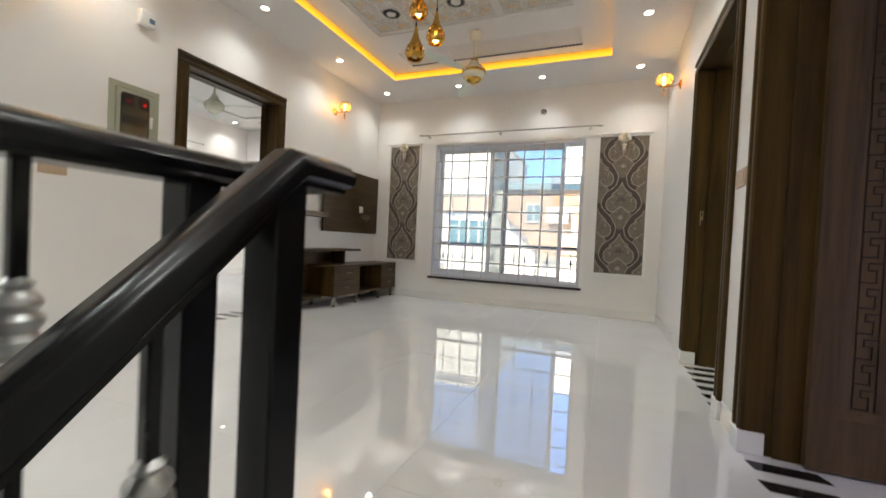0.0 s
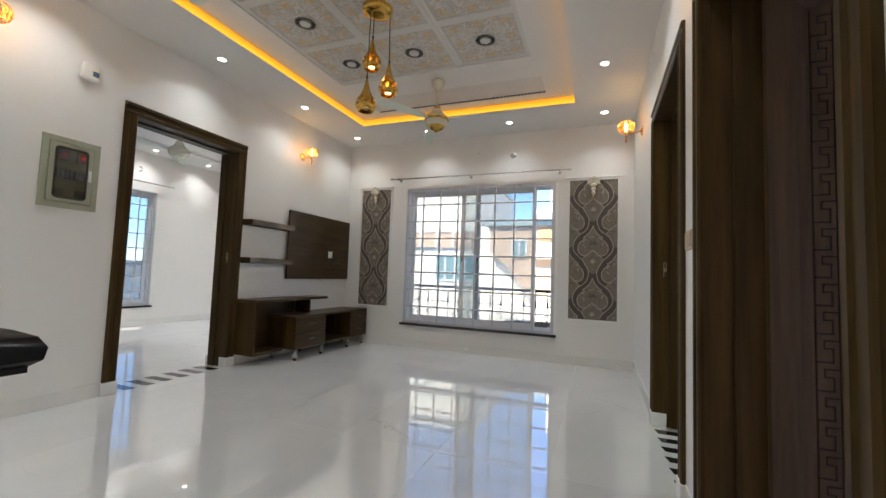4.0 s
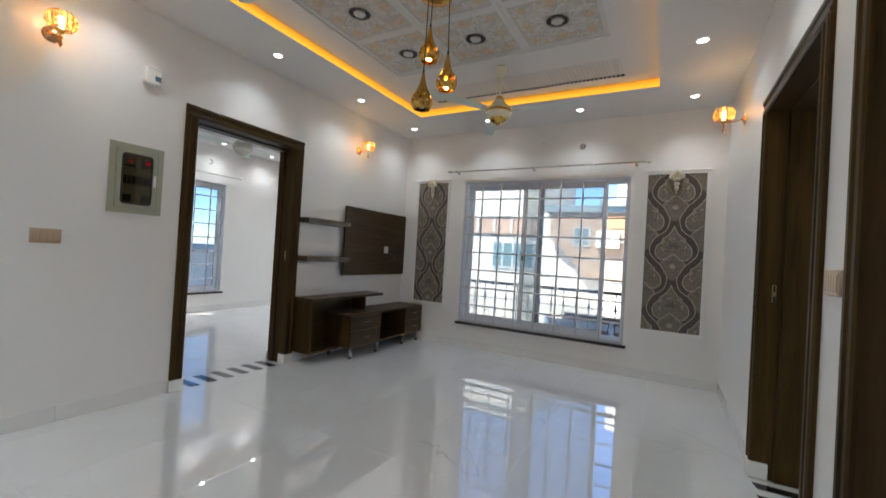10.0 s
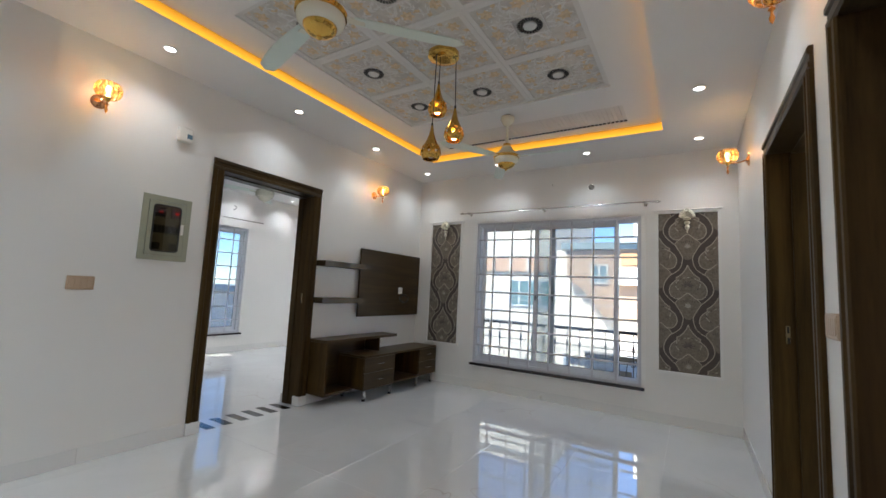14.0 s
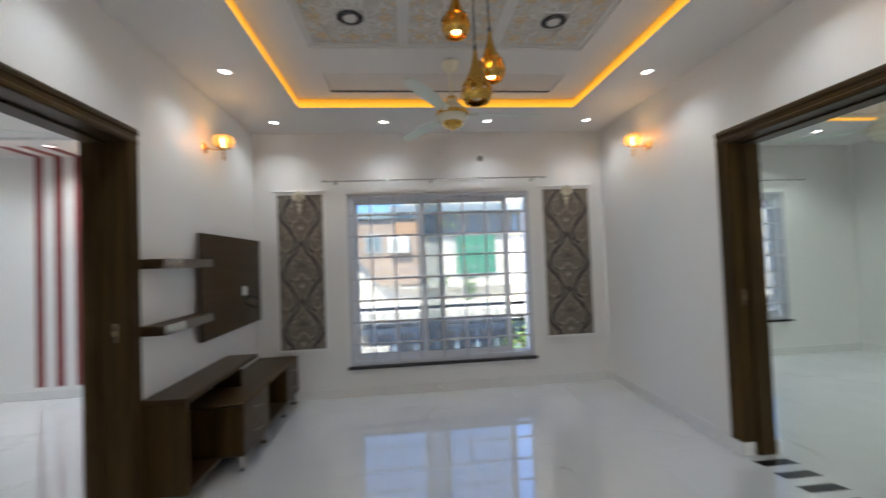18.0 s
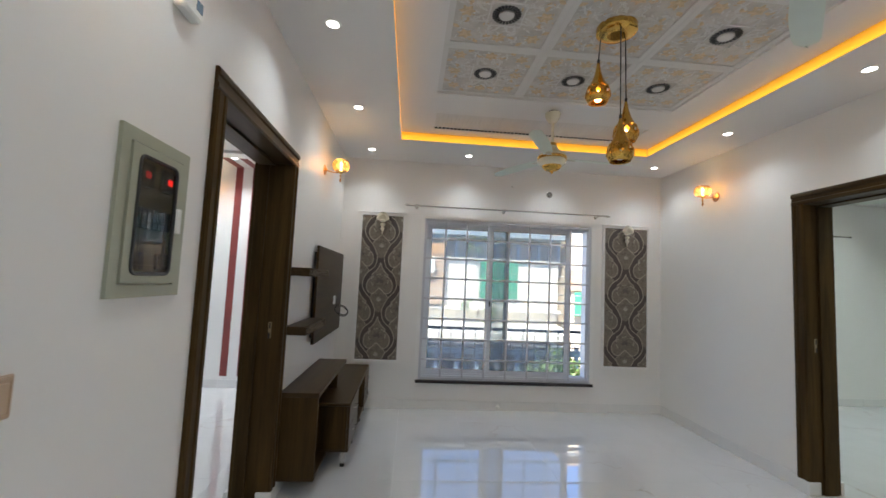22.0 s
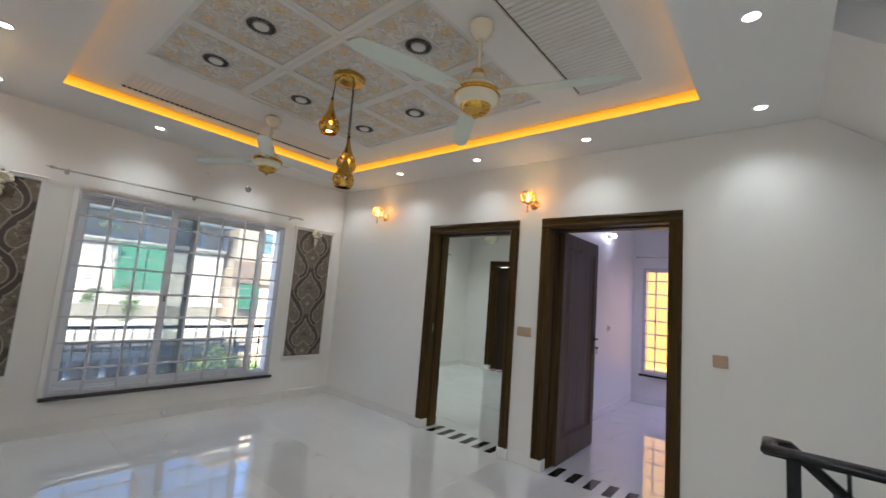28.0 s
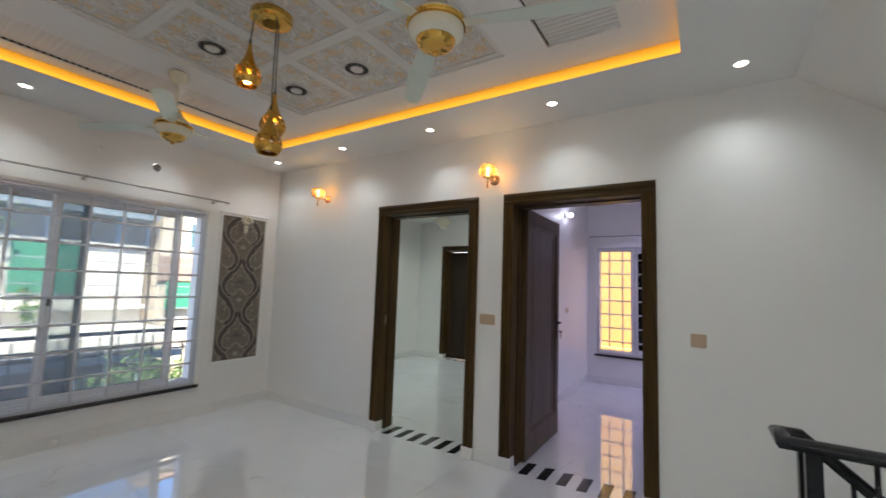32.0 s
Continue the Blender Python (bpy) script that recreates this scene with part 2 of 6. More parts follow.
def plain(name, colour, rough=0.5, metal=0.0, spread=0.08, scale=6.0, fine=120.0, relief=0.05, rough_spread=0.1, coat=0.0, shift=3.0):
    """A surface with colour and gloss that vary at two scales, and fine relief."""
    material, tree, bsdf = nodes_of(name)
    where = coords(tree, random_shift=shift)
    big = node(tree, "TexNoise", Scale=scale, Detail=4.0, Roughness=0.6)
    small = node(tree, "TexNoise", Scale=fine, Detail=3.0)
    tree.links.new(where, big.inputs["Vector"])
    tree.links.new(where, small.inputs["Vector"])
    lo = tuple(c * (1 - spread) for c in colour)
    hi = tuple(min(1, c * (1 + spread)) for c in colour)
    tree.links.new(ramp(tree, big.outputs["Fac"], [(0.3, lo), (0.7, hi)]), bsdf.inputs["Base Color"])
    rr = node(tree, "MapRange")
    rr.inputs["To Min"].default_value = max(0.02, rough - rough_spread / 2)
    rr.inputs["To Max"].default_value = min(1, rough + rough_spread / 2)
    tree.links.new(big.outputs["Fac"], rr.inputs["Value"])
    tree.links.new(rr.outputs[0], bsdf.inputs["Roughness"])
    bsdf.inputs["Metallic"].default_value = metal
    bsdf.inputs["Coat Weight"].default_value = coat
    bsdf.inputs["Coat Roughness"].default_value = 0.08
    if relief:
        bump(tree, bsdf, small.outputs["Fac"], relief, 0.001)
    return material


def wood(name, dark, light, rough=0.38, along=2, coat=0.15):
    """Veneer with long grain along one axis."""
    material, tree, bsdf = nodes_of(name)
    stretch = [9.0, 9.0, 9.0]
    stretch[along] = 0.55
    where = coords(tree, scale=tuple(stretch), random_shift=7.0)
    warp = node(tree, "TexNoise", Scale=1.2, Detail=5.0, Roughness=0.6, Distortion=0.8)
    tree.links.new(where, warp.inputs["Vector"])
    grain = node(tree, "TexNoise", Scale=7.0, Detail=6.0, Roughness=0.75)
    tree.links.new(where, grain.inputs["Vector"])
    mix = node(tree, "Math", operation="ADD")
    half = node(tree, "Math", operation="MULTIPLY")
    half.inputs[1].default_value = 0.45
    tree.links.new(grain.outputs["Fac"], half.inputs[0])
    tree.links.new(warp.outputs["Fac"], mix.inputs[0])
    tree.links.new(half.outputs[0], mix.inputs[1])
    mid = tuple((a + b) / 2 for a, b in zip(dark, light))
    tree.links.new(ramp(tree, mix.outputs[0], [(0.48, dark), (0.68, mid), (0.9, light)]), bsdf.inputs["Base Color"])
    bsdf.inputs["Roughness"].default_value = rough
    bsdf.inputs["Specular IOR Level"].default_value = 0.2
    bsdf.inputs["Coat Weight"].default_value = coat
    bsdf.inputs["Coat Roughness"].default_value = 0.18
    bump(tree, bsdf, mix.outputs[0], 0.12, 0.001)
    return material


def marble(name, base, vein, rough=0.012, density=0.5):
    """Polished porcelain with cloudy ground and a few thin veins."""
    material, tree, bsdf = nodes_of(name)
    where = coords(tree, random_shift=23.0, turn=(0.2, 0.1, 0.6))
    cloud = node(tree, "TexNoise", Scale=1.7, Detail=5.0, Roughness=0.55, Distortion=0.5)
    lines = node(tree, "TexNoise", Scale=1.4, Detail=4.0, Roughness=0.52, Distortion=0.35)
    mask = node(tree, "TexNoise", Scale=0.9, Detail=2.0)
    far = node(tree, "Math", operation="SUBTRACT")
    far.inputs[1].default_value = 0.5
    size = node(tree, "Math", operation="ABSOLUTE")
    for n in (cloud, lines, mask):
        tree.links.new(where, n.inputs["Vector"])
    tree.links.new(lines.outputs["Fac"], far.inputs[0])
    tree.links.new(far.outputs[0], size.inputs[0])
    thin = ramp(tree, size.outputs[0], [(0.0, (0.8, 0.8, 0.8)), (0.004, (0.2, 0.2, 0.2)), (0.016, (0, 0, 0))])
    some = ramp(tree, mask.outputs["Fac"], [(density, (0, 0, 0)), (density + 0.12, (1, 1, 1))])
    both = node(tree, "Math", operation="MULTIPLY")
    tree.links.new(thin, both.inputs[0])
    tree.links.new(some, both.inputs[1])
    ground = ramp(tree, cloud.outputs["Fac"], [(0.3, tuple(c * 0.93 for c in base)), (0.65, base)])
    mix = node(tree, "Mix", data_type="RGBA")
    tree.links.new(both.outputs[0], mix.inputs[0])
    tree.links.new(ground, mix.inputs[6])
    mix.inputs[7].default_value = (*vein, 1)
    tree.links.new(mix.outputs[2], bsdf.inputs["Base Color"])
    gloss = node(tree, "MapRange")
    gloss.inputs["To Min"].default_value, gloss.inputs["To Max"].default_value = rough * 0.6, rough * 1.5
    tree.links.new(cloud.outputs["Fac"], gloss.inputs["Value"])
    tree.links.new(gloss.outputs[0], bsdf.inputs["Roughness"])
    bsdf.inputs["IOR"].default_value = 3.7
    wave = node(tree, "TexNoise", Scale=3.0, Detail=1.0)
    tree.links.new(where, wave.inputs["Vector"])
    bump(tree, bsdf, wave.outputs["Fac"], 0.012, 0.001)
    return material


def glow(name, colour, strength):
    material, tree, bsdf = nodes_of(name)
    bsdf.inputs["Base Color"].default_value = (*(0.8 * c for c in colour), 1)
    bsdf.inputs["Emission Color"].default_value = (*colour, 1)
    bsdf.inputs["Emission Strength"].default_value = strength
    return material


def glass(name, tint, rough=0.0, ior=1.45):
    """A thin pane: clear, with a Fresnel reflection."""
    material, tree, bsdf = nodes_of(name)
    tree.nodes.remove(bsdf)
    clear = node(tree, "BsdfTransparent", Color=(*tint, 1))
    shine = node(tree, "BsdfGlossy", Roughness=rough)
    facing = node(tree, "LayerWeight", Blend=0.5)
    power = node(tree, "Math", operation="POWER")
    power.inputs[1].default_value = 5.0
    tree.links.new(facing.outputs["Facing"], power.inputs[0])
    edge = node(tree, "Math", operation="MULTIPLY_ADD")
    edge.inputs[1].default_value, edge.inputs[2].default_value = 0.7, ((ior - 1) / (ior + 1)) ** 2
    tree.links.new(power.outputs[0], edge.inputs[0])
    mix = node(tree, "MixShader")
    tree.links.new(edge.outputs[0], mix.inputs[0])
    tree.links.new(clear.outputs[0], mix.inputs[1])
    tree.links.new(shine.outputs[0], mix.inputs[2])
    tree.links.new(mix.outputs[0], tree.nodes["Material Output"].inputs["Surface"])
    return material


PAINT = plain("wall_paint", (0.80, 0.785, 0.76), 0.42, spread=0.012, scale=1.3, fine=160, relief=0.06, shift=0)
CEIL = plain("ceiling_paint", (0.73, 0.715, 0.695), 0.6, spread=0.012, scale=1.1, fine=150, relief=0.05, shift=0)
TILE_MAT = marble("polished_floor_tile", (0.70, 0.70, 0.70), (0.46, 0.40, 0.34), rough=0.008, density=0.56)
SKIRT = plain("pale_skirting_tile", (0.78, 0.77, 0.75), 0.22, spread=0.03, scale=2.5, fine=40, relief=0.02)
GROUT = plain("grout", (0.74, 0.73, 0.72), 0.5)
BLACKSTONE = plain("black_granite", (0.012, 0.012, 0.013), 0.08, spread=0.5, scale=60, relief=0)
SILLSTONE = plain("dark_granite_sill", (0.03, 0.025, 0.028), 0.2, spread=0.4, scale=70, relief=0)
WOOD = wood("dark_walnut_veneer", (0.023, 0.013, 0.0042), (0.080, 0.045, 0.0125), rough=0.5, coat=0.02)
WOOD.node_tree.nodes["Principled BSDF"].inputs["Specular IOR Level"].default_value = 0.13
WOOD_Y = wood("dark_walnut_veneer_level", (0.023, 0.0135, 0.0050), (0.064, 0.038, 0.0135), along=1, rough=0.40, coat=0.12)
WOOD_EDGE = wood("glossy_walnut_edge", (0.034, 0.021, 0.010), (0.095, 0.060, 0.028), along=1, rough=0.12, coat=1.0)
WOOD_EDGE.node_tree.nodes["Principled BSDF"].inputs["Coat Roughness"].default_value = 0.06
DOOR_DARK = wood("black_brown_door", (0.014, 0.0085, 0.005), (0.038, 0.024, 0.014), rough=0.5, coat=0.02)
LEAF = wood("carved_door_veneer", (0.044, 0.027, 0.012), (0.105, 0.066, 0.032), rough=0.42, coat=0.08)
BLACK = plain("black_gloss_paint", (0.006, 0.006, 0.007), 0.22, spread=0.3, fine=60, relief=0.03)
BLACK.node_tree.nodes["Principled BSDF"].inputs["Specular IOR Level"].default_value = 0.27
SILVER = plain("cast_aluminium", (0.62, 0.62, 0.61), 0.32, metal=0.9, spread=0.2, fine=80)
CHROME = plain("brushed_steel", (0.62, 0.60, 0.57), 0.2, metal=1.0, spread=0.1, relief=0.02)
GOLD = plain("polished_gold", (0.72, 0.44, 0.10), 0.14, metal=1.0, spread=0.12, relief=0.02)
ROSE = plain("rose_gold", (0.80, 0.48, 0.26), 0.15, metal=1.0, spread=0.1, relief=0.02)
BRASS = plain("dull_brass", (0.34, 0.27, 0.16), 0.35, metal=0.9, spread=0.2)
CREAM = plain("cream_enamel", (0.76, 0.73, 0.60), 0.25, spread=0.03, relief=0.02, coat=0.3)
BLADE = plain("pale_mint_enamel", (0.62, 0.68, 0.61), 0.3, spread=0.03, relief=0.02)
FRAME = plain("white_aluminium", (0.70, 0.72, 0.76), 0.35, spread=0.03, relief=0.02)
STEELW = plain("grey_white_painted_steel", (0.58, 0.58, 0.62), 0.35, spread=0.04, relief=0.05)
MOULD = plain("white_gloss_moulding", (0.82, 0.81, 0.79), 0.3, spread=0.015)
PLASTER = plain("cream_cast_plaster", (0.72, 0.66, 0.52), 0.55, spread=0.12, scale=30, fine=90, relief=0.3)
WP_LEAF = plain("brown_leaf_print", (0.115, 0.095, 0.085), 0.6, spread=0.3, scale=50, shift=0)
WP_PALE = plain("pale_leaf_print", (0.36, 0.33, 0.28), 0.5, spread=0.2, scale=60, shift=0)
WP_GROUND = plain("taupe_wallpaper", (0.185, 0.155, 0.122), 0.5, spread=0.32, scale=45, fine=140, relief=0.3, shift=0)
WP_DARK = plain("dark_brown_flock", (0.080, 0.065, 0.057), 0.75, spread=0.15, scale=30, relief=0.2, shift=0)
WP_LINE = plain("silver_wallpaper_line", (0.38, 0.34, 0.28), 0.4, spread=0.2, scale=60, relief=0.1, shift=0)
PVC = plain("embossed_white_panel", (0.53, 0.495, 0.45), 0.4, spread=0.16, scale=11, fine=60, relief=0.4, shift=0)
PVC_EDGE = plain("white_panel_rib", (0.64, 0.62, 0.59), 0.35, spread=0.03, shift=0)
PVC_GOLD = plain("pale_gold_print", (0.60, 0.46, 0.29), 0.4, spread=0.2, scale=40, shift=0)
SLOT = plain("black_slot", (0.03, 0.03, 0.03), 0.6, shift=0)
RINGBLACK = plain("black_print", (0.015, 0.014, 0.014), 0.4, shift=0)
BEIGE = plain("beige_plastic", (0.52, 0.38, 0.26), 0.35, spread=0.03, relief=0.02)
WHITEP = plain("white_plastic", (0.78, 0.77, 0.73), 0.3, spread=0.02, relief=0.02)
OLIVE = plain("grey_green_enamel", (0.36, 0.37, 0.28), 0.35, spread=0.04, relief=0.03)
DARK = plain("dark_plastic", (0.012, 0.012, 0.012), 0.35, spread=0.2)
RED_STRIPE = plain("maroon_wallpaper_stripe", (0.22, 0.045, 0.042), 0.55, spread=0.1)
LED_RED = glow("red_display", (1.0, 0.02, 0.02), 0.9)
LED_DIM = glow("dim_red_display", (1.0, 0.02, 0.02), 0.27)
LED_GLOW = glow("amber_led_glow", (1.0, 0.45, 0.030), COVE)
# The hidden strip's wash up the riser is put in as emission fading upward.
fade_tree = LED_GLOW.node_tree
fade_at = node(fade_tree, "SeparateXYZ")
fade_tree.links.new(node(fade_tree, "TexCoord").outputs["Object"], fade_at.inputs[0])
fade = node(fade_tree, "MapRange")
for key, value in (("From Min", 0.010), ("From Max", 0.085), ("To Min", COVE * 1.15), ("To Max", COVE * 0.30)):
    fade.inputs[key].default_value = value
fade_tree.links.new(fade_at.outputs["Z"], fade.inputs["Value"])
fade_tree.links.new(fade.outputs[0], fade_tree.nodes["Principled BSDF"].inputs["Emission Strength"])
LENS = glow("downlight_lens", (1.0, 0.98, 0.95), 3.0)
BULB = glow("warm_bulb", (1.0, 0.70, 0.30), 6.0)
DULL_BULB = plain("unlit_bulb", (0.62, 0.58, 0.50), 0.15)
PANE = glass("window_pane", (0.70, 0.72, 0.72))
TINTED = glass("dark_tinted_pane", (0.07, 0.08, 0.10))
# Veiling glare over the view is put into the panes as a translucent share.
haze = node(PANE.node_tree, "BsdfTranslucent", Color=(0.80, 0.82, 0.84, 1))
hazy = node(PANE.node_tree, "MixShader")
hazy.inputs[0].default_value = 0.10
pane_out = PANE.node_tree.nodes["Material Output"].inputs["Surface"]
PANE.node_tree.links.new(pane_out.links[0].from_socket, hazy.inputs[1])
PANE.node_tree.links.new(haze.outputs[0], hazy.inputs[2])
PANE.node_tree.links.new(hazy.outputs[0], pane_out)
SMOKED = glass("smoked_pane", (0.62, 0.60, 0.52), ior=1.55)
AMBER = glass("amber_crystal", (0.95, 0.58, 0.22), 0.05)
amber_tree = AMBER.node_tree
milky = node(amber_tree, "BsdfTranslucent", Color=(1.0, 0.60, 0.22, 1))
cloudy = node(amber_tree, "MixShader")
cloudy.inputs[0].default_value = 0.30
amber_out = amber_tree.nodes["Material Output"].inputs["Surface"]
amber_tree.links.new(amber_out.links[0].from_socket, cloudy.inputs[1])
amber_tree.links.new(milky.outputs[0], cloudy.inputs[2])
amber_tree.links.new(cloudy.outputs[0], amber_out)


def lamp_at(name, kind, place, watts, colour, parent=None, radius=0.03, **extra):
    data = bpy.data.lights.new(name, kind)
    data.energy, data.color = watts, colour
    data.shadow_soft_size = radius
    if kind == "SPOT":
        data.spot_size, data.spot_blend = extra["cone"], extra["blend"]
    ob = new(name, data)
    ob.matrix_basis = pose(*place)
    ob.parent = parent
    return ob

# ---- openings ----
# clear openings in the walls: from, to, height
W_DOOR = (2.170, 3.125)
E_DOOR1 = (2.340, 3.296)
E_DOOR2 = (0.970, 1.918)
CLEAR = 2.105
LIN = 0.025                                # thickness of the jamb lining
WIN = (-2.060, -0.111, 0.318, 2.106)       # the lounge window
WROOM = (-6.30, 1.10, 5.72)                # west wall, south wall, north wall
E1ROOM = (4.45, 2.318, 5.55)
E2ROOM = (4.45, -1.10, 2.19)
WWIN = (3.05, 4.55, 0.315, 2.10)
E1WIN = (2.05, 3.42, 0.46, 2.10)
E2WIN = (0.90, 2.045, 0.44, 2.11)
SKYWIN = (-1.35, -0.42, 3.36, 4.30)


def along_y(x):
    return lambda u, v, w: (x + w, u, v)


def along_x(y):
    return lambda u, v, w: (u, y + w, v)


def hole(span):
    return (span[0] - LIN, span[1] + LIN, -0.2, CLEAR + LIN)


def wall(name, put, u0, u1, v0, v1, w0, w1, holes=(), label="smooth off-white painted plaster wall"):
    return solid(name, Shape().holed(put, u0, u1, v0, v1, w0, w1, holes), PAINT, label, "wall", "structure", smooth=False)


wall("wall_west", along_y(XW), YB - T, YN + T, -0.2, 3.0, -T, 0, [hole(W_DOOR)])
wall("wall_east", along_y(XE), YB - T, YN + T, -3.4, 5.4, 0, T, [hole(E_DOOR1), hole(E_DOOR2), SKYWIN])
wall("wall_north", along_x(YN), XW, XE, -0.2, 3.0, 0, T, [WIN])
wall("wall_south", along_x(YB), XW, XE, -3.4, 5.4, -T, 0)
wall("wall_west_room_west", along_y(WROOM[0]), WROOM[1] - T, WROOM[2] + T, -0.2, 3.0, -T, 0, [WWIN])
wall("wall_west_room_north", along_x(WROOM[2]), WROOM[0], XW - T, -0.2, 3.0, 0, T)
wall("wall_west_room_south", along_x(WROOM[1]), WROOM[0], XW - T, -0.2, 3.0, -T, 0)
wall("wall_west_room_step", along_y(XW - T), YN + T, WROOM[2] + T, -0.2, 3.0, 0, T)
wall("wall_east_room_north", along_x(E1ROOM[2]), XE + T, E1ROOM[0], -0.2, 3.0, 0, T, [E1WIN])
wall("wall_east_room_step", along_y(XE), YN + T, E1ROOM[2] + T, -0.2, 3.0, 0, T)
wall("wall_east_room_far", along_y(E1ROOM[0]), E2ROOM[1] - T, E1ROOM[2] + T, -0.2, 3.0, 0, T, [(3.995, 4.925, -0.2, 2.12), E2WIN])
wall("wall_east_partition", along_x(E2ROOM[2]), XE + T, E2ROOM[0], -0.2, 3.0, 0, E1ROOM[1] - E2ROOM[2])
wall("wall_east_room_south", along_x(E2ROOM[1]), XE + T, E2ROOM[0], -0.2, 3.0, -T, 0)
wall("wall_stair_head", along_x(YS), -1.60, XE, ZC + 0.23, 5.4, 0, 0.15, label="plain plaster wall above the stair opening")
wall("wall_stair_void", along_y(-1.60), YB, YS, ZC + 0.23, 5.4, -0.15, 0, label="plain plaster wall beside the stair opening")

# ---- floors ----
tile_cache = {}


def floor_tile(parent, x0, x1, y0, y1, z=0.0):
    key = (round(x1 - x0, 3), round(y1 - y0, 3))
    if key not in tile_cache:
        a, b = key[0] / 2 - 0.0004, key[1] / 2 - 0.0004
        tile_cache[key] = Shape().cbox((-a, -b, -0.010), (a, b, 0.0), 0.0004).mesh("floor_tile", TILE_MAT, False)
    ob = new("floor_tile", tile_cache[key])
    ob.matrix_basis = pose((x0 + x1) / 2, (y0 + y1) / 2, z)
    ob.parent = parent


def tiled_floor(name, x0, x1, y0, y1, ox=-0.45, oy=1.08, sx=0.6, sy=1.2):
    slab = solid(name, Shape().box((x0, y0, -0.20), (x1, y1, -0.0012)), GROUT, "polished white marble-look porcelain floor tiles with faint brown veins", "floor", "structure")
    xs = [x0] + [ox + sx * k for k in range(-20, 20) if x0 + 0.03 < ox + sx * k < x1 - 0.03] + [x1]
    ys = [y0] + [oy + sy * k for k in range(-20, 20) if y0 + 0.03 < oy + sy * k < y1 - 0.03] + [y1]
    for a, b in zip(xs, xs[1:]):
        for c, d in zip(ys, ys[1:]):
            floor_tile(slab, a, b, c, d)
    return slab


tiled_floor("floor", XW, XE, YSTAIR, YN)
tiled_floor("floor_hall", XW, XR, YB, YSTAIR - 0.001)
tiled_floor("floor_west_room", WROOM[0], XW - T, WROOM[1], WROOM[2])
tiled_floor("floor_east_room", XE + T, E1ROOM[0], E1ROOM[1], E1ROOM[2])
tiled_floor("floor_corner_room", XE + T, E2ROOM[0], E2ROOM[1], E2ROOM[2])


def threshold(name, x0, x1, y0, y1, flip):
    """A white marble sill in a doorway with slanting black granite bars let into it."""
    sill = solid(name, Shape().cbox((x0, y0, -0.2), (x1, y1, 0.0), 0.001), TILE_MAT, "white marble door threshold inlaid with slanting black granite bars", "threshold", "structure")
    a, b = (x1, x0) if flip else (x0, x1)
    way = 1 if b > a else -1
    y = y1 - LIN - 0.070
    while y > y0 + 0.02:
        low = max(y - 0.069, y0 + LIN + 0.002)
        pts = [(a - way * 0.010, y), (a + way * 0.006, low), (b + way * 0.010, low), (b - way * 0.014, y)]
        if not flip:
            pts.reverse()
        part("granite_bar", Shape().prism(pts[::-1], -0.002, 0.0022, xyz), BLACKSTONE, sill, smooth=False)
        y -= 0.147


threshold("threshold_1", XW - T, XW, W_DOOR[0] - LIN, W_DOOR[1] + LIN, True)
threshold("threshold_2", XE, XE + T, E_DOOR1[0] - LIN, E_DOOR1[1] + LIN, False)
threshold("threshold_3", XE, XE + T, E_DOOR2[0] - LIN, E_DOOR2[1] + LIN, False)
threshold("threshold_4", E1ROOM[0], E1ROOM[0] + T, 3.995, 4.925, False)


def skirting(name, runs):
    """Skirting tiles; runs of (axis, fixed, from, to, side)."""
    base = thing(name, "pale marble skirting tiles along the foot of the wall", "skirting", kind="structure")
    for axis, fixed, a, b, side in runs:
        n = max(1, round((b - a) / 0.6))
        for k in range(n):
            c, d = a + (b - a) * k / n + 0.0006, a + (b - a) * (k + 1) / n - 0.0006
            lo, hi = (fixed, fixed + side * 0.006)
            s = Shape()
            if axis == "y":
                s.cbox((lo, c, 0.0005), (hi, d, 0.10), 0.002)
            else:
                s.cbox((c, lo, 0.0005), (d, hi, 0.10), 0.002)
            part("skirting_tile", s, SKIRT, base, smooth=False)
    return base


CAS = 0.092
skirting("baseboard", [("y", XW, YB, W_DOOR[0] - CAS - 0.01, 1), ("y", XW, W_DOOR[1] + CAS + 0.01, YN - 0.012, 1), ("x", YN, XW, XE, -1),
                       ("y", XE, E_DOOR1[1] + CAS + 0.01, YN - 0.012, -1), ("y", XE, E_DOOR2[1] + CAS + 0.01, E_DOOR1[0] - CAS - 0.01, -1),
                       ("y", XE, YSTAIR, E_DOOR2[0] - CAS - 0.01, -1)])
skirting("baseboard_west_room", [("y", WROOM[0], WROOM[1], WROOM[2] - 0.012, 1), ("x", WROOM[2], WROOM[0], XW - T, -1)])
skirting("baseboard_east_rooms", [("x", E1ROOM[2], XE + T, E1ROOM[0], -1), ("y", E1ROOM[0], 5.01, E1ROOM[2] - 0.012, -1), ("y", E1ROOM[0], E1ROOM[1], 3.915, -1),
                                  ("x", E2ROOM[2], XE + T, E2ROOM[0], -1), ("y", E2ROOM[0], E2ROOM[1], E2ROOM[2] - 0.012, -1)])

# ---- ceilings ----
RIBS = [(-2.045, -0.145, 3.862, 4.222), (-2.125, -0.135, 0.962, 1.362)]
PANEL = (TX0, TX0 + 3 * TILE, TY0, TY0 + 3 * TILE)


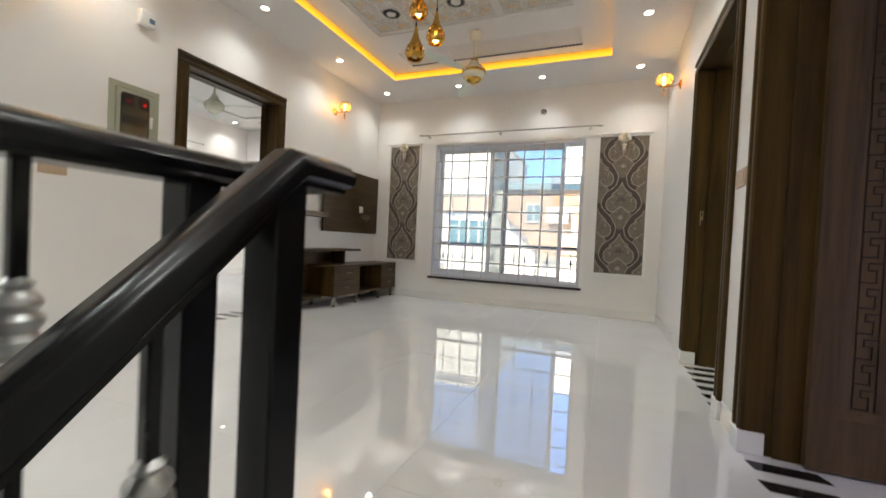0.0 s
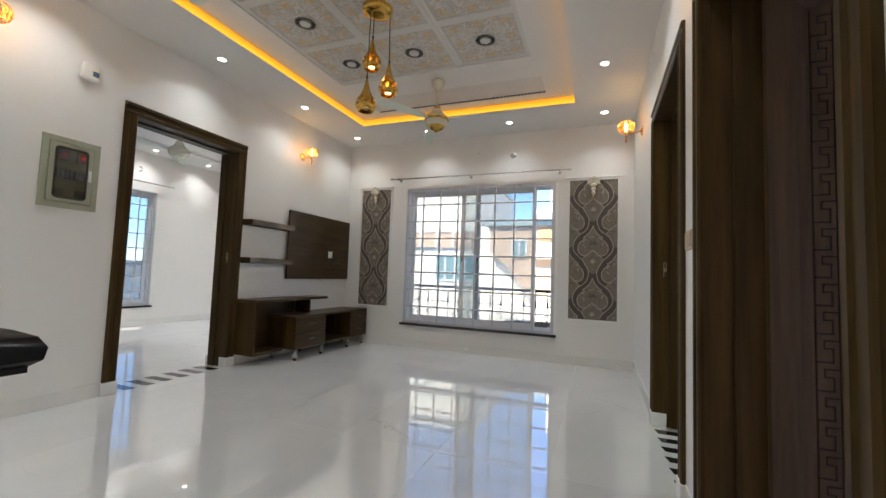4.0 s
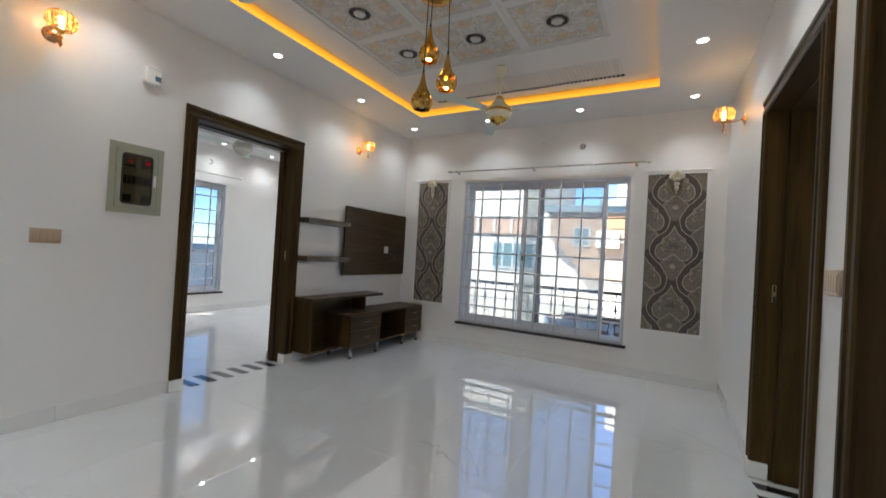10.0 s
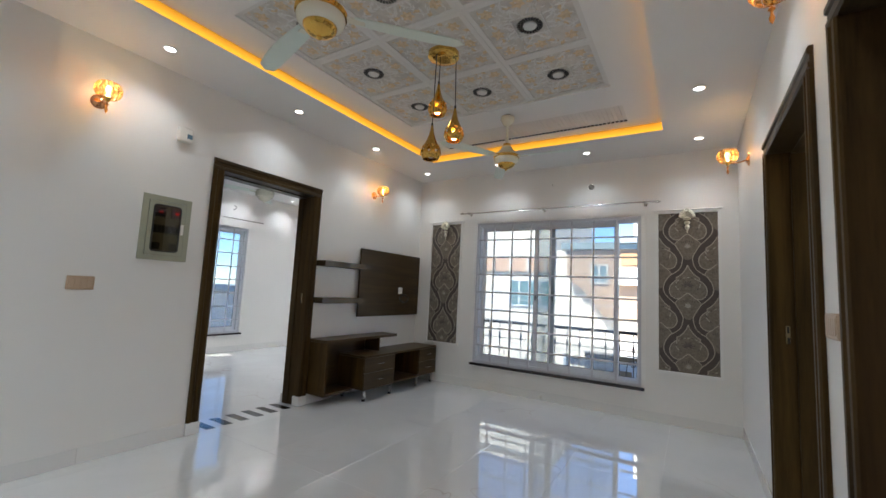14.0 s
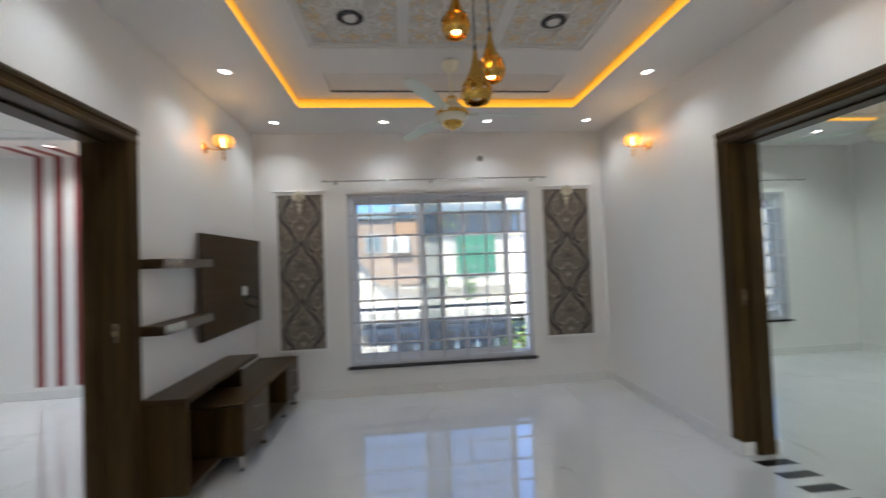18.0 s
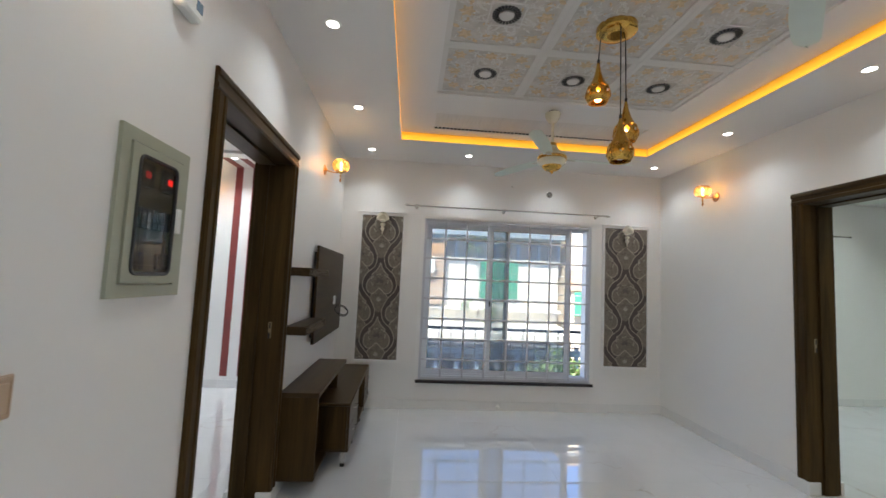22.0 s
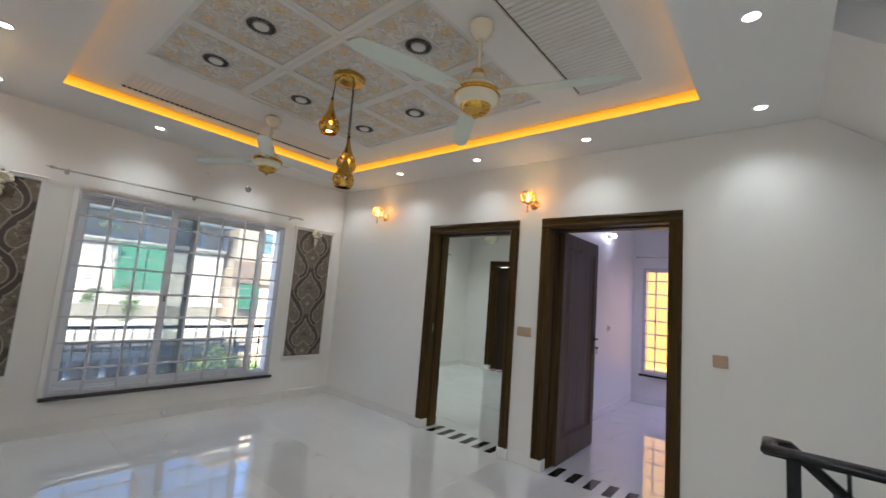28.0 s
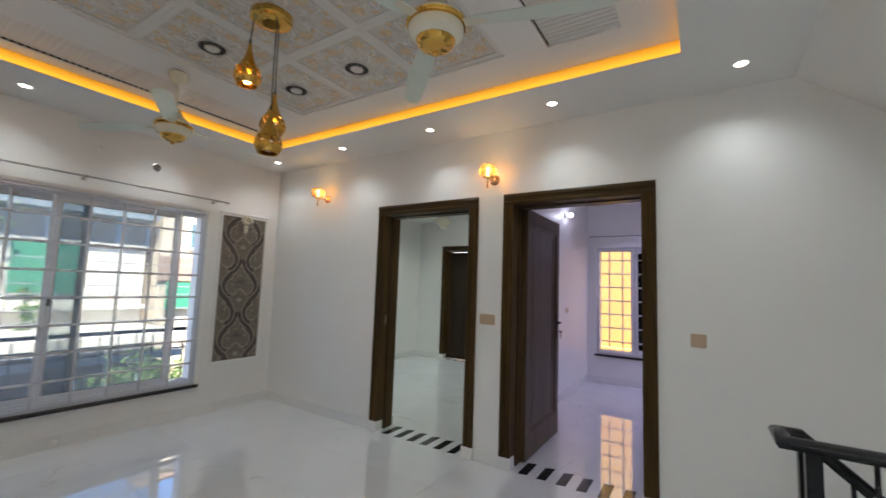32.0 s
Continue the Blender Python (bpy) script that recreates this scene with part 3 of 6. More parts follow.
def leaf_boss(shape, x, y, z, ang, length, width, rise):
    """A pointed, ridged leaf on the underside of a tile."""
    c, s = math.cos(ang), math.sin(ang)

    def at(u, v, w):
        return (x + c * u - s * v, y + s * u + c * v, z - w)
    v = [at(0, 0, 0), at(length * 0.45, width / 2, 0), at(length, 0, 0), at(length * 0.45, -width / 2, 0), at(length * 0.45, 0, rise)]
    shape.add(v, [(0, 4, 1), (1, 4, 2), (2, 4, 3), (3, 4, 0)])


def ceiling():
    s = Shape()
    # slot 0 paint, 1 embossed white, 2 rib white, 3 pale gold, 4 black
    lip = 0.008
    s.holed(xyz, XW, XE, YS, YN, ZC, ZC + 0.006, [(COVE_X0, COVE_X1, COVE_Y0, COVE_Y1)])
    a0, a1, b0, b1 = COVE_X0 - lip, COVE_X1 + lip, COVE_Y0 - lip, COVE_Y1 + lip
    s.holed(xyz, a0 - 0.05, a1 + 0.05, b0 - 0.05, b1 + 0.05, ZC + 0.0065, ZT - 0.0005, [(a0, a1, b0, b1)])
    s.holed(xyz, a0 - 0.05, a1 + 0.05, b0 - 0.05, b1 + 0.05, ZT, ZT + 0.03, [*RIBS, PANEL])
    s.box((XW, YS + 0.001, 2.90), (XE, YN, 3.0))
    s.slot = 2
    for x0, x1, y0, y1 in RIBS:
        s.box((x0 + 0.001, y0 + 0.001, ZT + 0.0165), (x1 - 0.001, y1 - 0.001, ZT + 0.04))
        n = int((x1 - x0) / 0.036)
        for k in range(n):
            x = x0 + (k + 0.5) * (x1 - x0) / n
            s.slot = 2
            s.prism([(x - 0.0170, ZT + 0.016), (x - 0.0150, ZT + 0.0125), (x + 0.0150, ZT + 0.0125), (x + 0.0170, ZT + 0.016)], y0 + 0.002, y1 - 0.012, lambda u, v, w: (u, w, v))
            if y0 > 3:
                s.slot = 5
                s.box((x - 0.011, y1 - 0.0115, ZT + 0.004), (x + 0.011, y1 - 0.001, ZT + 0.016))
    rng = random.Random(4)
    z = ZT + 0.020
    s.slot = 1
    s.box((PANEL[0] - 0.01, PANEL[2] - 0.01, z), (PANEL[1] + 0.01, PANEL[3] + 0.01, z + 0.02))
    for i in range(3):
        for j in range(3):
            cx, cy = TX0 + (i + 0.5) * TILE, TY0 + (j + 0.5) * TILE
            h = TILE / 2
            # plain raised border with a cove towards the middle
            s.slot = 2
            s.holed(xyz, cx - h + 0.001, cx + h - 0.001, cy - h + 0.001, cy + h - 0.001, z - 0.006, z - 0.0002, [(cx - h + 0.035, cx + h - 0.035, cy - h + 0.035, cy + h - 0.035)])
            r = 0.135
            for k in range(4):
                a = math.pi / 2 * k
                p, q = (cx + r * math.cos(a - math.pi / 4), cy + r * math.sin(a - math.pi / 4)), (cx + r * math.cos(a + math.pi / 4), cy + r * math.sin(a + math.pi / 4))
                s.tube([(*p, z - 0.003), (*q, z - 0.003)], 0.0045, 6)
            # floral relief
            for k in range(8):
                a = math.pi / 4 * k
                far = 0.225 if k % 2 == 0 else 0.30
                fx, fy = cx + far * math.cos(a) * 0.95, cy + far * math.sin(a) * 0.95
                s.slot = 3
                for m in range(6):
                    leaf_boss(s, fx, fy, z, a + m * math.pi / 3, 0.050, 0.036, 0.006)
                for side in (-1, 1):
                    s.slot = 3
                    bx, by = cx + (far - 0.02) * math.cos(a + side * 0.22), cy + (far - 0.02) * math.sin(a + side * 0.22)
                    leaf_boss(s, bx, by, z, a + side * 1.4, 0.062, 0.036, 0.005)
                    s.slot = 2
                    for m in range(5):
                        d = 0.10 + 0.035 * m
                        t = a + side * (0.10 + 0.055 * m)
                        if abs(d * math.cos(t)) < h - 0.06 and abs(d * math.sin(t)) < h - 0.06:
                            leaf_boss(s, cx + d * math.cos(t), cy + d * math.sin(t), z, t + side * (0.5 + 0.35 * (m % 3)), 0.055 + 0.01 * rng.random(), 0.019, 0.006)
            for k in range(170):
                x, y = cx + rng.uniform(-0.26, 0.26), cy + rng.uniform(-0.26, 0.26)
                if math.hypot(x - cx, y - cy) > 0.10:
                    s.slot = 2 if rng.random() < 0.86 else 3
                    leaf_boss(s, x, y, z, rng.uniform(0, 6.28), rng.uniform(0.025, 0.05), rng.uniform(0.009, 0.016), 0.004)
            if (i, j) == (1, 1):
                continue
            # the dark rosette
            s.slot = 2
            s.lathe([(0.0, 0), (0.040, 0), (0.036, 0.008), (0.0, 0.012)][::-1], 24, (cx, cy, z - 0.011))
            s.slot = 4
            for k in range(24):
                a = 2 * math.pi * k / 24
                c, d = math.cos(a), math.sin(a)

                def at(u, v, w):
                    return (cx + c * u - d * v, cy + d * u + c * v, z - w)
                v = [at(0.043, -0.0045, 0.004), at(0.075, -0.0085, 0.004), at(0.082, 0, 0.004), at(0.075, 0.0085, 0.004), at(0.043, 0.0045, 0.004), at(0.062, 0, 0.010)]
                s.add(v, [(0, 5, 1), (1, 5, 2), (2, 5, 3), (3, 5, 4), (4, 5, 0)])
    return solid("ceiling", s, [CEIL, PVC, PVC_EDGE, PVC_GOLD, RINGBLACK, SLOT], "white gypsum tray ceiling with embossed floral tiles and ribbed panels", "ceiling", "structure")


ceiling()
solid("ceiling_hall", Shape().box((XW, YB, ZC), (-1.60 - 0.15, YS, ZC + 0.23)).box((-1.749, YB, ZC), (-1.60, YS, ZC + 0.229)), CEIL, "white painted hall ceiling", "ceiling", "structure")
solid("ceiling_stair", Shape().box((-1.75, YB - T, 5.4), (XE + T, YS + 0.15, 5.55)), CEIL, "white painted ceiling over the stair void", "ceiling", "structure")
solid("ceiling_west_room", Shape().box((WROOM[0] - T, WROOM[1] - T, 2.75), (XW - T, WROOM[2] + T, 3.0)).holed(xyz, WROOM[0], XW - T, WROOM[1], WROOM[2], 2.72, 2.7495, [(WROOM[0] + 0.62, XW - T - 0.62, WROOM[1] + 0.62, WROOM[2] - 0.62)]), CEIL, "white painted gypsum ceiling", "ceiling", "structure")
solid("ceiling_east_rooms", Shape().box((XE + T, E2ROOM[1] - T, 2.78), (E1ROOM[0] + T, E1ROOM[2] + T, 3.0)).holed(xyz, XE + T, E1ROOM[0], E1ROOM[1], E1ROOM[2], 2.70, 2.7795, [(XE + T + 0.55, E1ROOM[0] - 0.55, E1ROOM[1] + 0.55, E1ROOM[2] - 0.95)]), CEIL, "white painted gypsum ceiling", "ceiling", "structure")

cove = thing("cove_light", "amber glow of a hidden LED strip on the riser of the ceiling cove", "strip light", at=(-1.1, 2.5, ZC))
# riser faces that glow over their full height, in place of a lit riser
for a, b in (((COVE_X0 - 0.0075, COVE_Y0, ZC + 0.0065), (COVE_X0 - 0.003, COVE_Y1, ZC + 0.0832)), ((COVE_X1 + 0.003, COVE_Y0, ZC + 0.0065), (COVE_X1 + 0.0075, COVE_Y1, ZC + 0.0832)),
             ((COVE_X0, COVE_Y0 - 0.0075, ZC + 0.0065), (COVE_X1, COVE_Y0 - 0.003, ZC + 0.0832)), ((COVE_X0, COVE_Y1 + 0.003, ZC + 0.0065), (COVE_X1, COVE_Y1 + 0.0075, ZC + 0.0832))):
    part("led_strip", Shape().cbox(a, b, 0.002), LED_GLOW, cove, local=False)

for x0, x1, y0, y1, z, words in ((XE + T + 0.55, E1ROOM[0] - 0.55, E1ROOM[1] + 0.55, E1ROOM[2] - 0.95, 2.70, "amber LED strip round the bedroom ceiling recess"),):
    strip = thing("cove_light", words, "strip light", at=((x0 + x1) / 2, (y0 + y1) / 2, z))
    for a, b in (((x0 + 0.001, y0, z + 0.004), (x0 + 0.006, y1, z + 0.026)), ((x1 - 0.006, y0, z + 0.004), (x1 - 0.001, y1, z + 0.026)), ((x0 + 0.007, y0 + 0.001, z + 0.004), (x1 - 0.007, y0 + 0.006, z + 0.026)), ((x0 + 0.007, y1 - 0.006, z + 0.004), (x1 - 0.007, y1 - 0.001, z + 0.026))):
        part("led_strip", Shape().cbox(a, b, 0.001), LED_GLOW, strip, local=False)


# ---- door frames ----
CASING = [(0, 0), (0, 0.012), (0.010, 0.019), (0.026, 0.019), (0.031, 0.013), (0.056, 0.013), (0.062, 0.021), (0.080, 0.021), (0.092, 0.015), (0.092, 0)]


def door_frame(name, x_face, side, span, through_to, label, plinths=True, strike=None, top=CLEAR):
    """Casing on the lounge face (which looks to side) and lining through the wall to x = through_to."""
    y0, y1 = span
    d = thing(name, label, "door frame", kind="structure", at=(x_face, (y0 + y1) / 2, 0))
    foot = 0.092 if plinths else 0.0
    for y, way in ((y0, -1), (y1, 1)):
        part("casing", Shape().prism([(y + way * u, v) for u, v in CASING][::-1 if way * side > 0 else 1], foot, top - 0.0005, lambda u, v, w: (x_face + side * v, u, w)), WOOD, d, local=False, smooth=False)
        if plinths:
            part("plinth_block", Shape().cbox((x_face - side * 0.070, y - way * 0.008, 0.0005), (x_face + side * 0.024, y + way * 0.096, foot - 0.0005), 0.003), SKIRT, d, "pale marble plinth block", local=False, smooth=False)
        mid = (x_face + through_to) / 2
        part("jamb", Shape().cbox((x_face + side * 0.004, y, 0.002), (through_to, y + way * LIN, top), 0.002).cbox((mid - 0.02, y - way * 0.0125, 0.002), (mid - side * 0.09, y - way * 0.0005, top - 0.013), 0.002), WOOD, d, local=False, smooth=False)
        if plinths:
            part("plinth_block", Shape().cbox((through_to, y - way * 0.003, 0.0005), (through_to - side * 0.024, y + way * 0.09, 0.09), 0.002), SKIRT, d, local=False, smooth=False)
    part("casing", Shape().prism([(top + u, v) for u, v in CASING][::1 if side > 0 else -1], y0 - 0.092, y1 + 0.092, lambda u, v, w: (x_face + side * v, w, u)), WOOD_Y, d, local=False, smooth=False)
    part("jamb", Shape().cbox((x_face + side * 0.004, y0 - LIN, top + 0.0005), (through_to, y1 + LIN, top + LIN), 0.002).cbox((x_face - side * 0.10, y0, top - 0.012), (x_face - side * 0.205, y1, top - 0.0005), 0.002), WOOD_Y, d, local=False, smooth=False)
    if strike is not None:
        way = 1 if strike == y1 else -1
        pl = part("strike_plate", Shape().cbox((x_face - side * 0.050, strike - way * 0.0025, 1.005), (x_face - side * 0.070, strike, 1.105), 0.001), BRASS, d, "dull brass strike plate", local=False)
        part("latch_hole", Shape().box((x_face - side * 0.056, strike - way * 0.0035, 1.065), (x_face - side * 0.065, strike - way * 0.002, 1.10)).box((x_face - side * 0.056, strike - way * 0.0035, 1.005), (x_face - side * 0.069, strike - way * 0.002, 1.04)), DARK, pl, smooth=False, local=False)
    return d


door_frame("door_1", XW, 1, W_DOOR, XW - T, "dark walnut door casing with marble plinth blocks, leaf out of sight", strike=W_DOOR[1])
door_frame("door_2", XE, -1, E_DOOR1, XE + T, "dark walnut door casing with marble plinth blocks, open doorway", strike=E_DOOR1[1])
door2 = door_frame("door_3", XE, -1, E_DOOR2, XE + T, "dark walnut door casing with a carved leaf standing open")
door4 = door_frame("door_4", E1ROOM[0], -1, (4.020, 4.900), E1ROOM[0] + T, "dark walnut door casing with a dark door barely ajar")
part("door_leaf", Shape().cbox((E1ROOM[0] + 0.13, 4.004, 0.012), (E1ROOM[0] + 0.168, 4.872, CLEAR - 0.024), 0.002), DOOR_DARK, door4, local=False)


def carved_leaf():
    """The door standing open at a right angle, hinged on the north jamb, its carved face to the south."""
    x0, x1, y0, y1, z0, z1 = 0.920, 1.815, 1.866, 1.904, 0.010, CLEAR - 0.006
    a, b, c, d = x0 + 0.085, x1 - 0.085, z0 + 0.205, z1 - 0.120
    leaf = part("door_leaf", Shape().holed(along_x(y0), x0, x1, z0, z1, 0, y1 - y0, [(a, b, c, d)]), LEAF, door2, "dark brown wooden leaf with a carved Greek key border", local=False, smooth=False)
    deep, slope = 0.013, 0.030
    bead = Shape()
    corners = [(a, c), (b, c), (b, d), (a, d)]
    inner = [(a + slope, c + slope), (b - slope, c + slope), (b - slope, d - slope), (a + slope, d - slope)]
    for k in range(4):
        (u0, v0), (u1, v1), (p1, q1), (p0, q0) = corners[k], corners[(k + 1) % 4], inner[(k + 1) % 4], inner[k]
        bead.add([(u0, y0 + 0.003, v0), (u1, y0 + 0.003, v1), (p1, y0 + deep, q1), (p0, y0 + deep, q0)], [(0, 1, 2, 3)])
    part("beading", bead, LEAF, leaf, "sloping moulding round the panel", local=False, smooth=False)
    # darker material under the cuts paints in shade the shallow grooves lack
    part("panel_back", Shape().box((a, y0 + deep + 0.004, c), (b, y1 - 0.006, d)), DOOR_DARK, leaf, "dark ground with the shade of the carved grooves in its colour", local=False, smooth=False)
    # the panel face, its key pattern cut through as grooves
    a, b, c, d = a + slope, b - slope, c + slope, d - slope
    w, wide, gap = 0.0065, 0.064, 0.012
    n = 18
    step = (d - c - 2 * gap) / n
    face = Shape()
    for u0, way in ((a, 1), (b, -1)):
        cuts = []

        def cut(p, q, r, t):
            e, g = u0 + way * (gap + p * wide), u0 + way * (gap + r * wide)
            cuts.append((min(e, g) - w / 2, max(e, g) + w / 2, c + gap + min(q, t) * step - w / 2, c + gap + max(q, t) * step + w / 2))
        cut(0, 0, 0, n)
        for k in range(n):
            cut(0, k, 0.72, k)
            cut(0.72, k, 0.72, k + 0.48)
            cut(0.72, k + 0.48, 0.36, k + 0.48)
            cut(1, k + 0.76, 0.36, k + 0.76)
            cut(0.36, k + 0.48, 0.36, k + 0.76)
        cut(1, 0, 1, n)
        e = u0 + way * (gap * 2 + wide)
        face.holed(along_x(y0), min(u0, e), max(u0, e), c, d, deep, deep + 0.004, cuts)
    e = gap * 2 + wide
    face.box((a + e, y0 + deep, c), (b - e, y0 + deep + 0.004, d))
    part("carved_panel", face, LEAF, leaf, "panel with Greek key grooves down both sides", local=False, smooth=False)
    h = Shape().cbox((x1 - 0.085, y0 - 0.008, 0.93), (x1 - 0.045, y0, 1.17), 0.003)
    h.tube([(x1 - 0.065, y0 - 0.004, 1.09), (x1 - 0.065, y0 - 0.045, 1.09), (x1 - 0.09, y0 - 0.052, 1.092), (x1 - 0.18, y0 - 0.050, 1.085)], [0.010, 0.009, 0.009, 0.007], 8)
    part("door_handle", h, DARK, leaf, "dark bronze lever handle", local=False)
    k = Shape().tube([(x1 - 0.065, y0 - 0.008, 1.0), (x1 - 0.065, y0 - 0.035, 1.0)], 0.004, 6).lathe([(0.013, -0.002), (0.013, 0.002)], 12, (x1 - 0.065, y0 - 0.042, 1.0), Matrix.Rotation(math.pi / 2, 3, "Y"))
    k.cbox((x1 - 0.068, y0 - 0.046, 0.935), (x1 - 0.064, y0 - 0.038, 0.985), 0.001)
    part("door_key", k, CHROME, leaf, "bunch of keys hanging in the lock", local=False)
    part("lock_edge", Shape().cbox((x1, y0 + 0.008, 0.95), (x1 + 0.002, y1 - 0.008, 1.15), 0.0008), CHROME, leaf, local=False)


carved_leaf()


# ---- windows ----
def window(name, at, turn, width, height, label, shift=0.0, cols=8, rows=8, sill=True, slid=0.0, pane_glass=PANE):
    """A sliding window with a steel grille. Local: x along the wall, y outwards, z up from the sill."""
    w = thing(name, label, "window", at=at, kind="structure", turn=turn)
    h2 = width / 2
    put = lambda u, v, q: (u, q, v)
    part("window_frame", Shape().holed(put, -h2 + 0.001, h2 - 0.001, 0.001, height - 0.001, 0.030, 0.150, [(-h2 + 0.042, h2 - 0.042, 0.042, height - 0.042)]), FRAME, w, smooth=False)
    rails = Shape()
    for y in (0.060, 0.095, 0.130):
        rails.box((-h2 + 0.043, y - 0.004, 0.0425), (h2 - 0.043, y + 0.004, 0.058)).box((-h2 + 0.043, y - 0.004, height - 0.058), (h2 - 0.043, y + 0.004, height - 0.0425))
    part("sliding_track", rails, FRAME, w, smooth=False)
    inner = width - 0.09
    sw = inner / 2 + 0.03
    left = -h2 + 0.045 + slid
    right0 = h2 - 0.045 - sw - shift
    for x, y in ((left, 0.098), (right0, 0.064)):
        sash = part("sash", Shape().holed(put, x, x + sw, 0.060, height - 0.060, y, y + 0.028, [(x + 0.046, x + sw - 0.046, 0.100, height - 0.096)]), FRAME, w, smooth=False)
        pane = part("pane", Shape().box((x + 0.044, y + 0.011, 0.097), (x + sw - 0.044, y + 0.016, height - 0.093)), pane_glass, sash, smooth=False)
        pane.visible_shadow = False
        part("rubber_seal", Shape().holed(put, x + 0.046, x + sw - 0.046, 0.100, height - 0.096, y + 0.009, y + 0.018, [(x + 0.050, x + sw - 0.050, 0.104, height - 0.100)]), DARK, sash, smooth=False)
        lx = x + sw - 0.030 if x == left else x + 0.014
        part("latch", Shape().cbox((lx, y - 0.010, height * 0.46), (lx + 0.018, y - 0.0005, height * 0.46 + 0.065), 0.003), DARK, sash, "black sash latch")
    # grille, set flush with the room
    part("grille_frame", Shape().holed(put, -h2 + 0.002, h2 - 0.002, 0.002, height - 0.002, -0.004, 0.012, [(-h2 + 0.026, h2 - 0.026, 0.026, height - 0.026)]), STEELW, w, smooth=False)
    vert = Shape().cbox((-0.0095, -0.002, 0.02), (0.0095, 0.010, height - 0.02), 0.002).mesh("grille_bar", STEELW, False)
    flat = Shape().cbox((-h2 + 0.02, -0.0105, -0.0095), (h2 - 0.02, -0.0022, 0.0095), 0.002).mesh("grille_bar", STEELW, False)
    for k in range(1, cols):
        ob = new("grille_bar", vert)
        ob.parent = w
        ob.matrix_basis = pose(-h2 + width * k / cols, 0, 0)
    for k in range(1, rows):
        ob = new("grille_bar", flat)
        ob.parent = w
        ob.matrix_basis = pose(0, 0, height * k / rows)
    # plaster surround and stone sill
    if sill:
        part("window_sill", Shape().cbox((-h2 - 0.030, -0.040, -0.030), (h2 + 0.030, 0.0285, -0.0005), 0.003), SILLSTONE, w, "dark granite sill", smooth=False)
        part("architrave", Shape().holed(put, -h2 - 0.040, h2 + 0.040, 0.0, height + 0.040, -0.010, -0.0006, [(-h2, h2, -0.1, height)]), MOULD, w, "white plaster surround", smooth=False)
    return w


wc = (WIN[0] + WIN[1]) / 2
window("window_1", (wc, YN, WIN[2]), 0, WIN[1] - WIN[0], WIN[3] - WIN[2], "wide white sliding window with a square steel grille, partly open", shift=0.185)
window("window_2", (WROOM[0], (WWIN[0] + WWIN[1]) / 2, WWIN[2]), 90, WWIN[1] - WWIN[0], WWIN[3] - WWIN[2], "white sliding window with a square steel grille", cols=6)
window("window_3", ((E1WIN[0] + E1WIN[1]) / 2, E1ROOM[2], E1WIN[2]), 0, E1WIN[1] - E1WIN[0], E1WIN[3] - E1WIN[2], "white sliding window with a square steel grille", cols=6)
window("window_4", (E2ROOM[0], (E2WIN[0] + E2WIN[1]) / 2, E2WIN[2]), -90, E2WIN[1] - E2WIN[0], E2WIN[3] - E2WIN[2], "white sliding window with a square grille, slid half open, dark tinted panes", cols=6, slid=0.44, pane_glass=TINTED)
solid("window_hood", Shape().cbox((WROOM[0] - T - 0.65, WWIN[0] - 0.3, 2.16), (WROOM[0] - T - 0.001, WWIN[1] + 0.3, 2.24), 0.004), PAINT, "plain concrete hood over the bedroom window", "window hood", "structure", smooth=False)
sky_pane = thing("window_5", "small high stair window in a dark frame", "window", kind="structure", at=(XE, (SKYWIN[0] + SKYWIN[1]) / 2, SKYWIN[2]))
part("window_frame", Shape().holed(along_y(XE), SKYWIN[0] + 0.001, SKYWIN[1] - 0.001, SKYWIN[2] + 0.001, SKYWIN[3] - 0.001, 0.02, 0.08, [(SKYWIN[0] + 0.02, SKYWIN[1] - 0.02, SKYWIN[2] + 0.02, SKYWIN[3] - 0.02)]), DARK, sky_pane, local=False, smooth=False)


# ---- stairs ----
RISE, TREAD = 0.185, 0.225
stair = thing("staircase", "white marble stair with a sloping soffit above", "staircase", kind="structure", at=(0.2, 0, 0))
for k in range(1, 12):
    y1 = YSTAIR - TREAD * (k - 1)
    part("tread", Shape().cbox((XR + 0.002, y1 - TREAD - 0.02, -RISE * k - 0.03), (XE - 0.002, y1, -RISE * k), 0.004), TILE_MAT, stair, local=False, smooth=False)
    part("riser", Shape().box((XR + 0.003, y1 - 0.020, -RISE * k), (XE - 0.003, y1 - 0.003, -RISE * (k - 1) - 0.031)), SKIRT, stair, local=False, smooth=False)
ya, yb, za, zb = YS, -0.36, ZC, 2.36
part("soffit", Shape().prism([(ya - 0.001, za + 0.001), (yb, zb), (yb, zb + 0.17), (ya - 0.001, za + 0.17)], -0.29, XE - 0.001, lambda u, v, w: (w, u, v)), CEIL, stair, "white plastered underside of the upper flight", local=False, smooth=False)
part("landing_beam", Shape().box((-0.29, -1.50, 1.97), (XE - 0.002, yb - 0.0005, 2.60)), CEIL, stair, local=False, smooth=False)
solid("floor_lower_landing", Shape().box((XR - 0.2, YB, -3.4), (XE, YSTAIR, -3.2)), SKIRT, "pale marble lower stair floor", "floor", "structure")
solid("wall_stairwell", Shape().box((XR - 0.15, YB, -3.4), (XR, YSTAIR, -0.201)).box((XR, YSTAIR, -3.4), (XE, YSTAIR + 0.15, -0.201)), PAINT, "plain plaster stairwell wall below the floor", "wall", "structure", smooth=False)

# ---- stair railing ----
RAIL_Z = 0.899                             # top of the handrail
XA, XB = -0.174, -0.315                    # sloping rail, level rail
Y_END, Y_POST = 0.398, 0.290
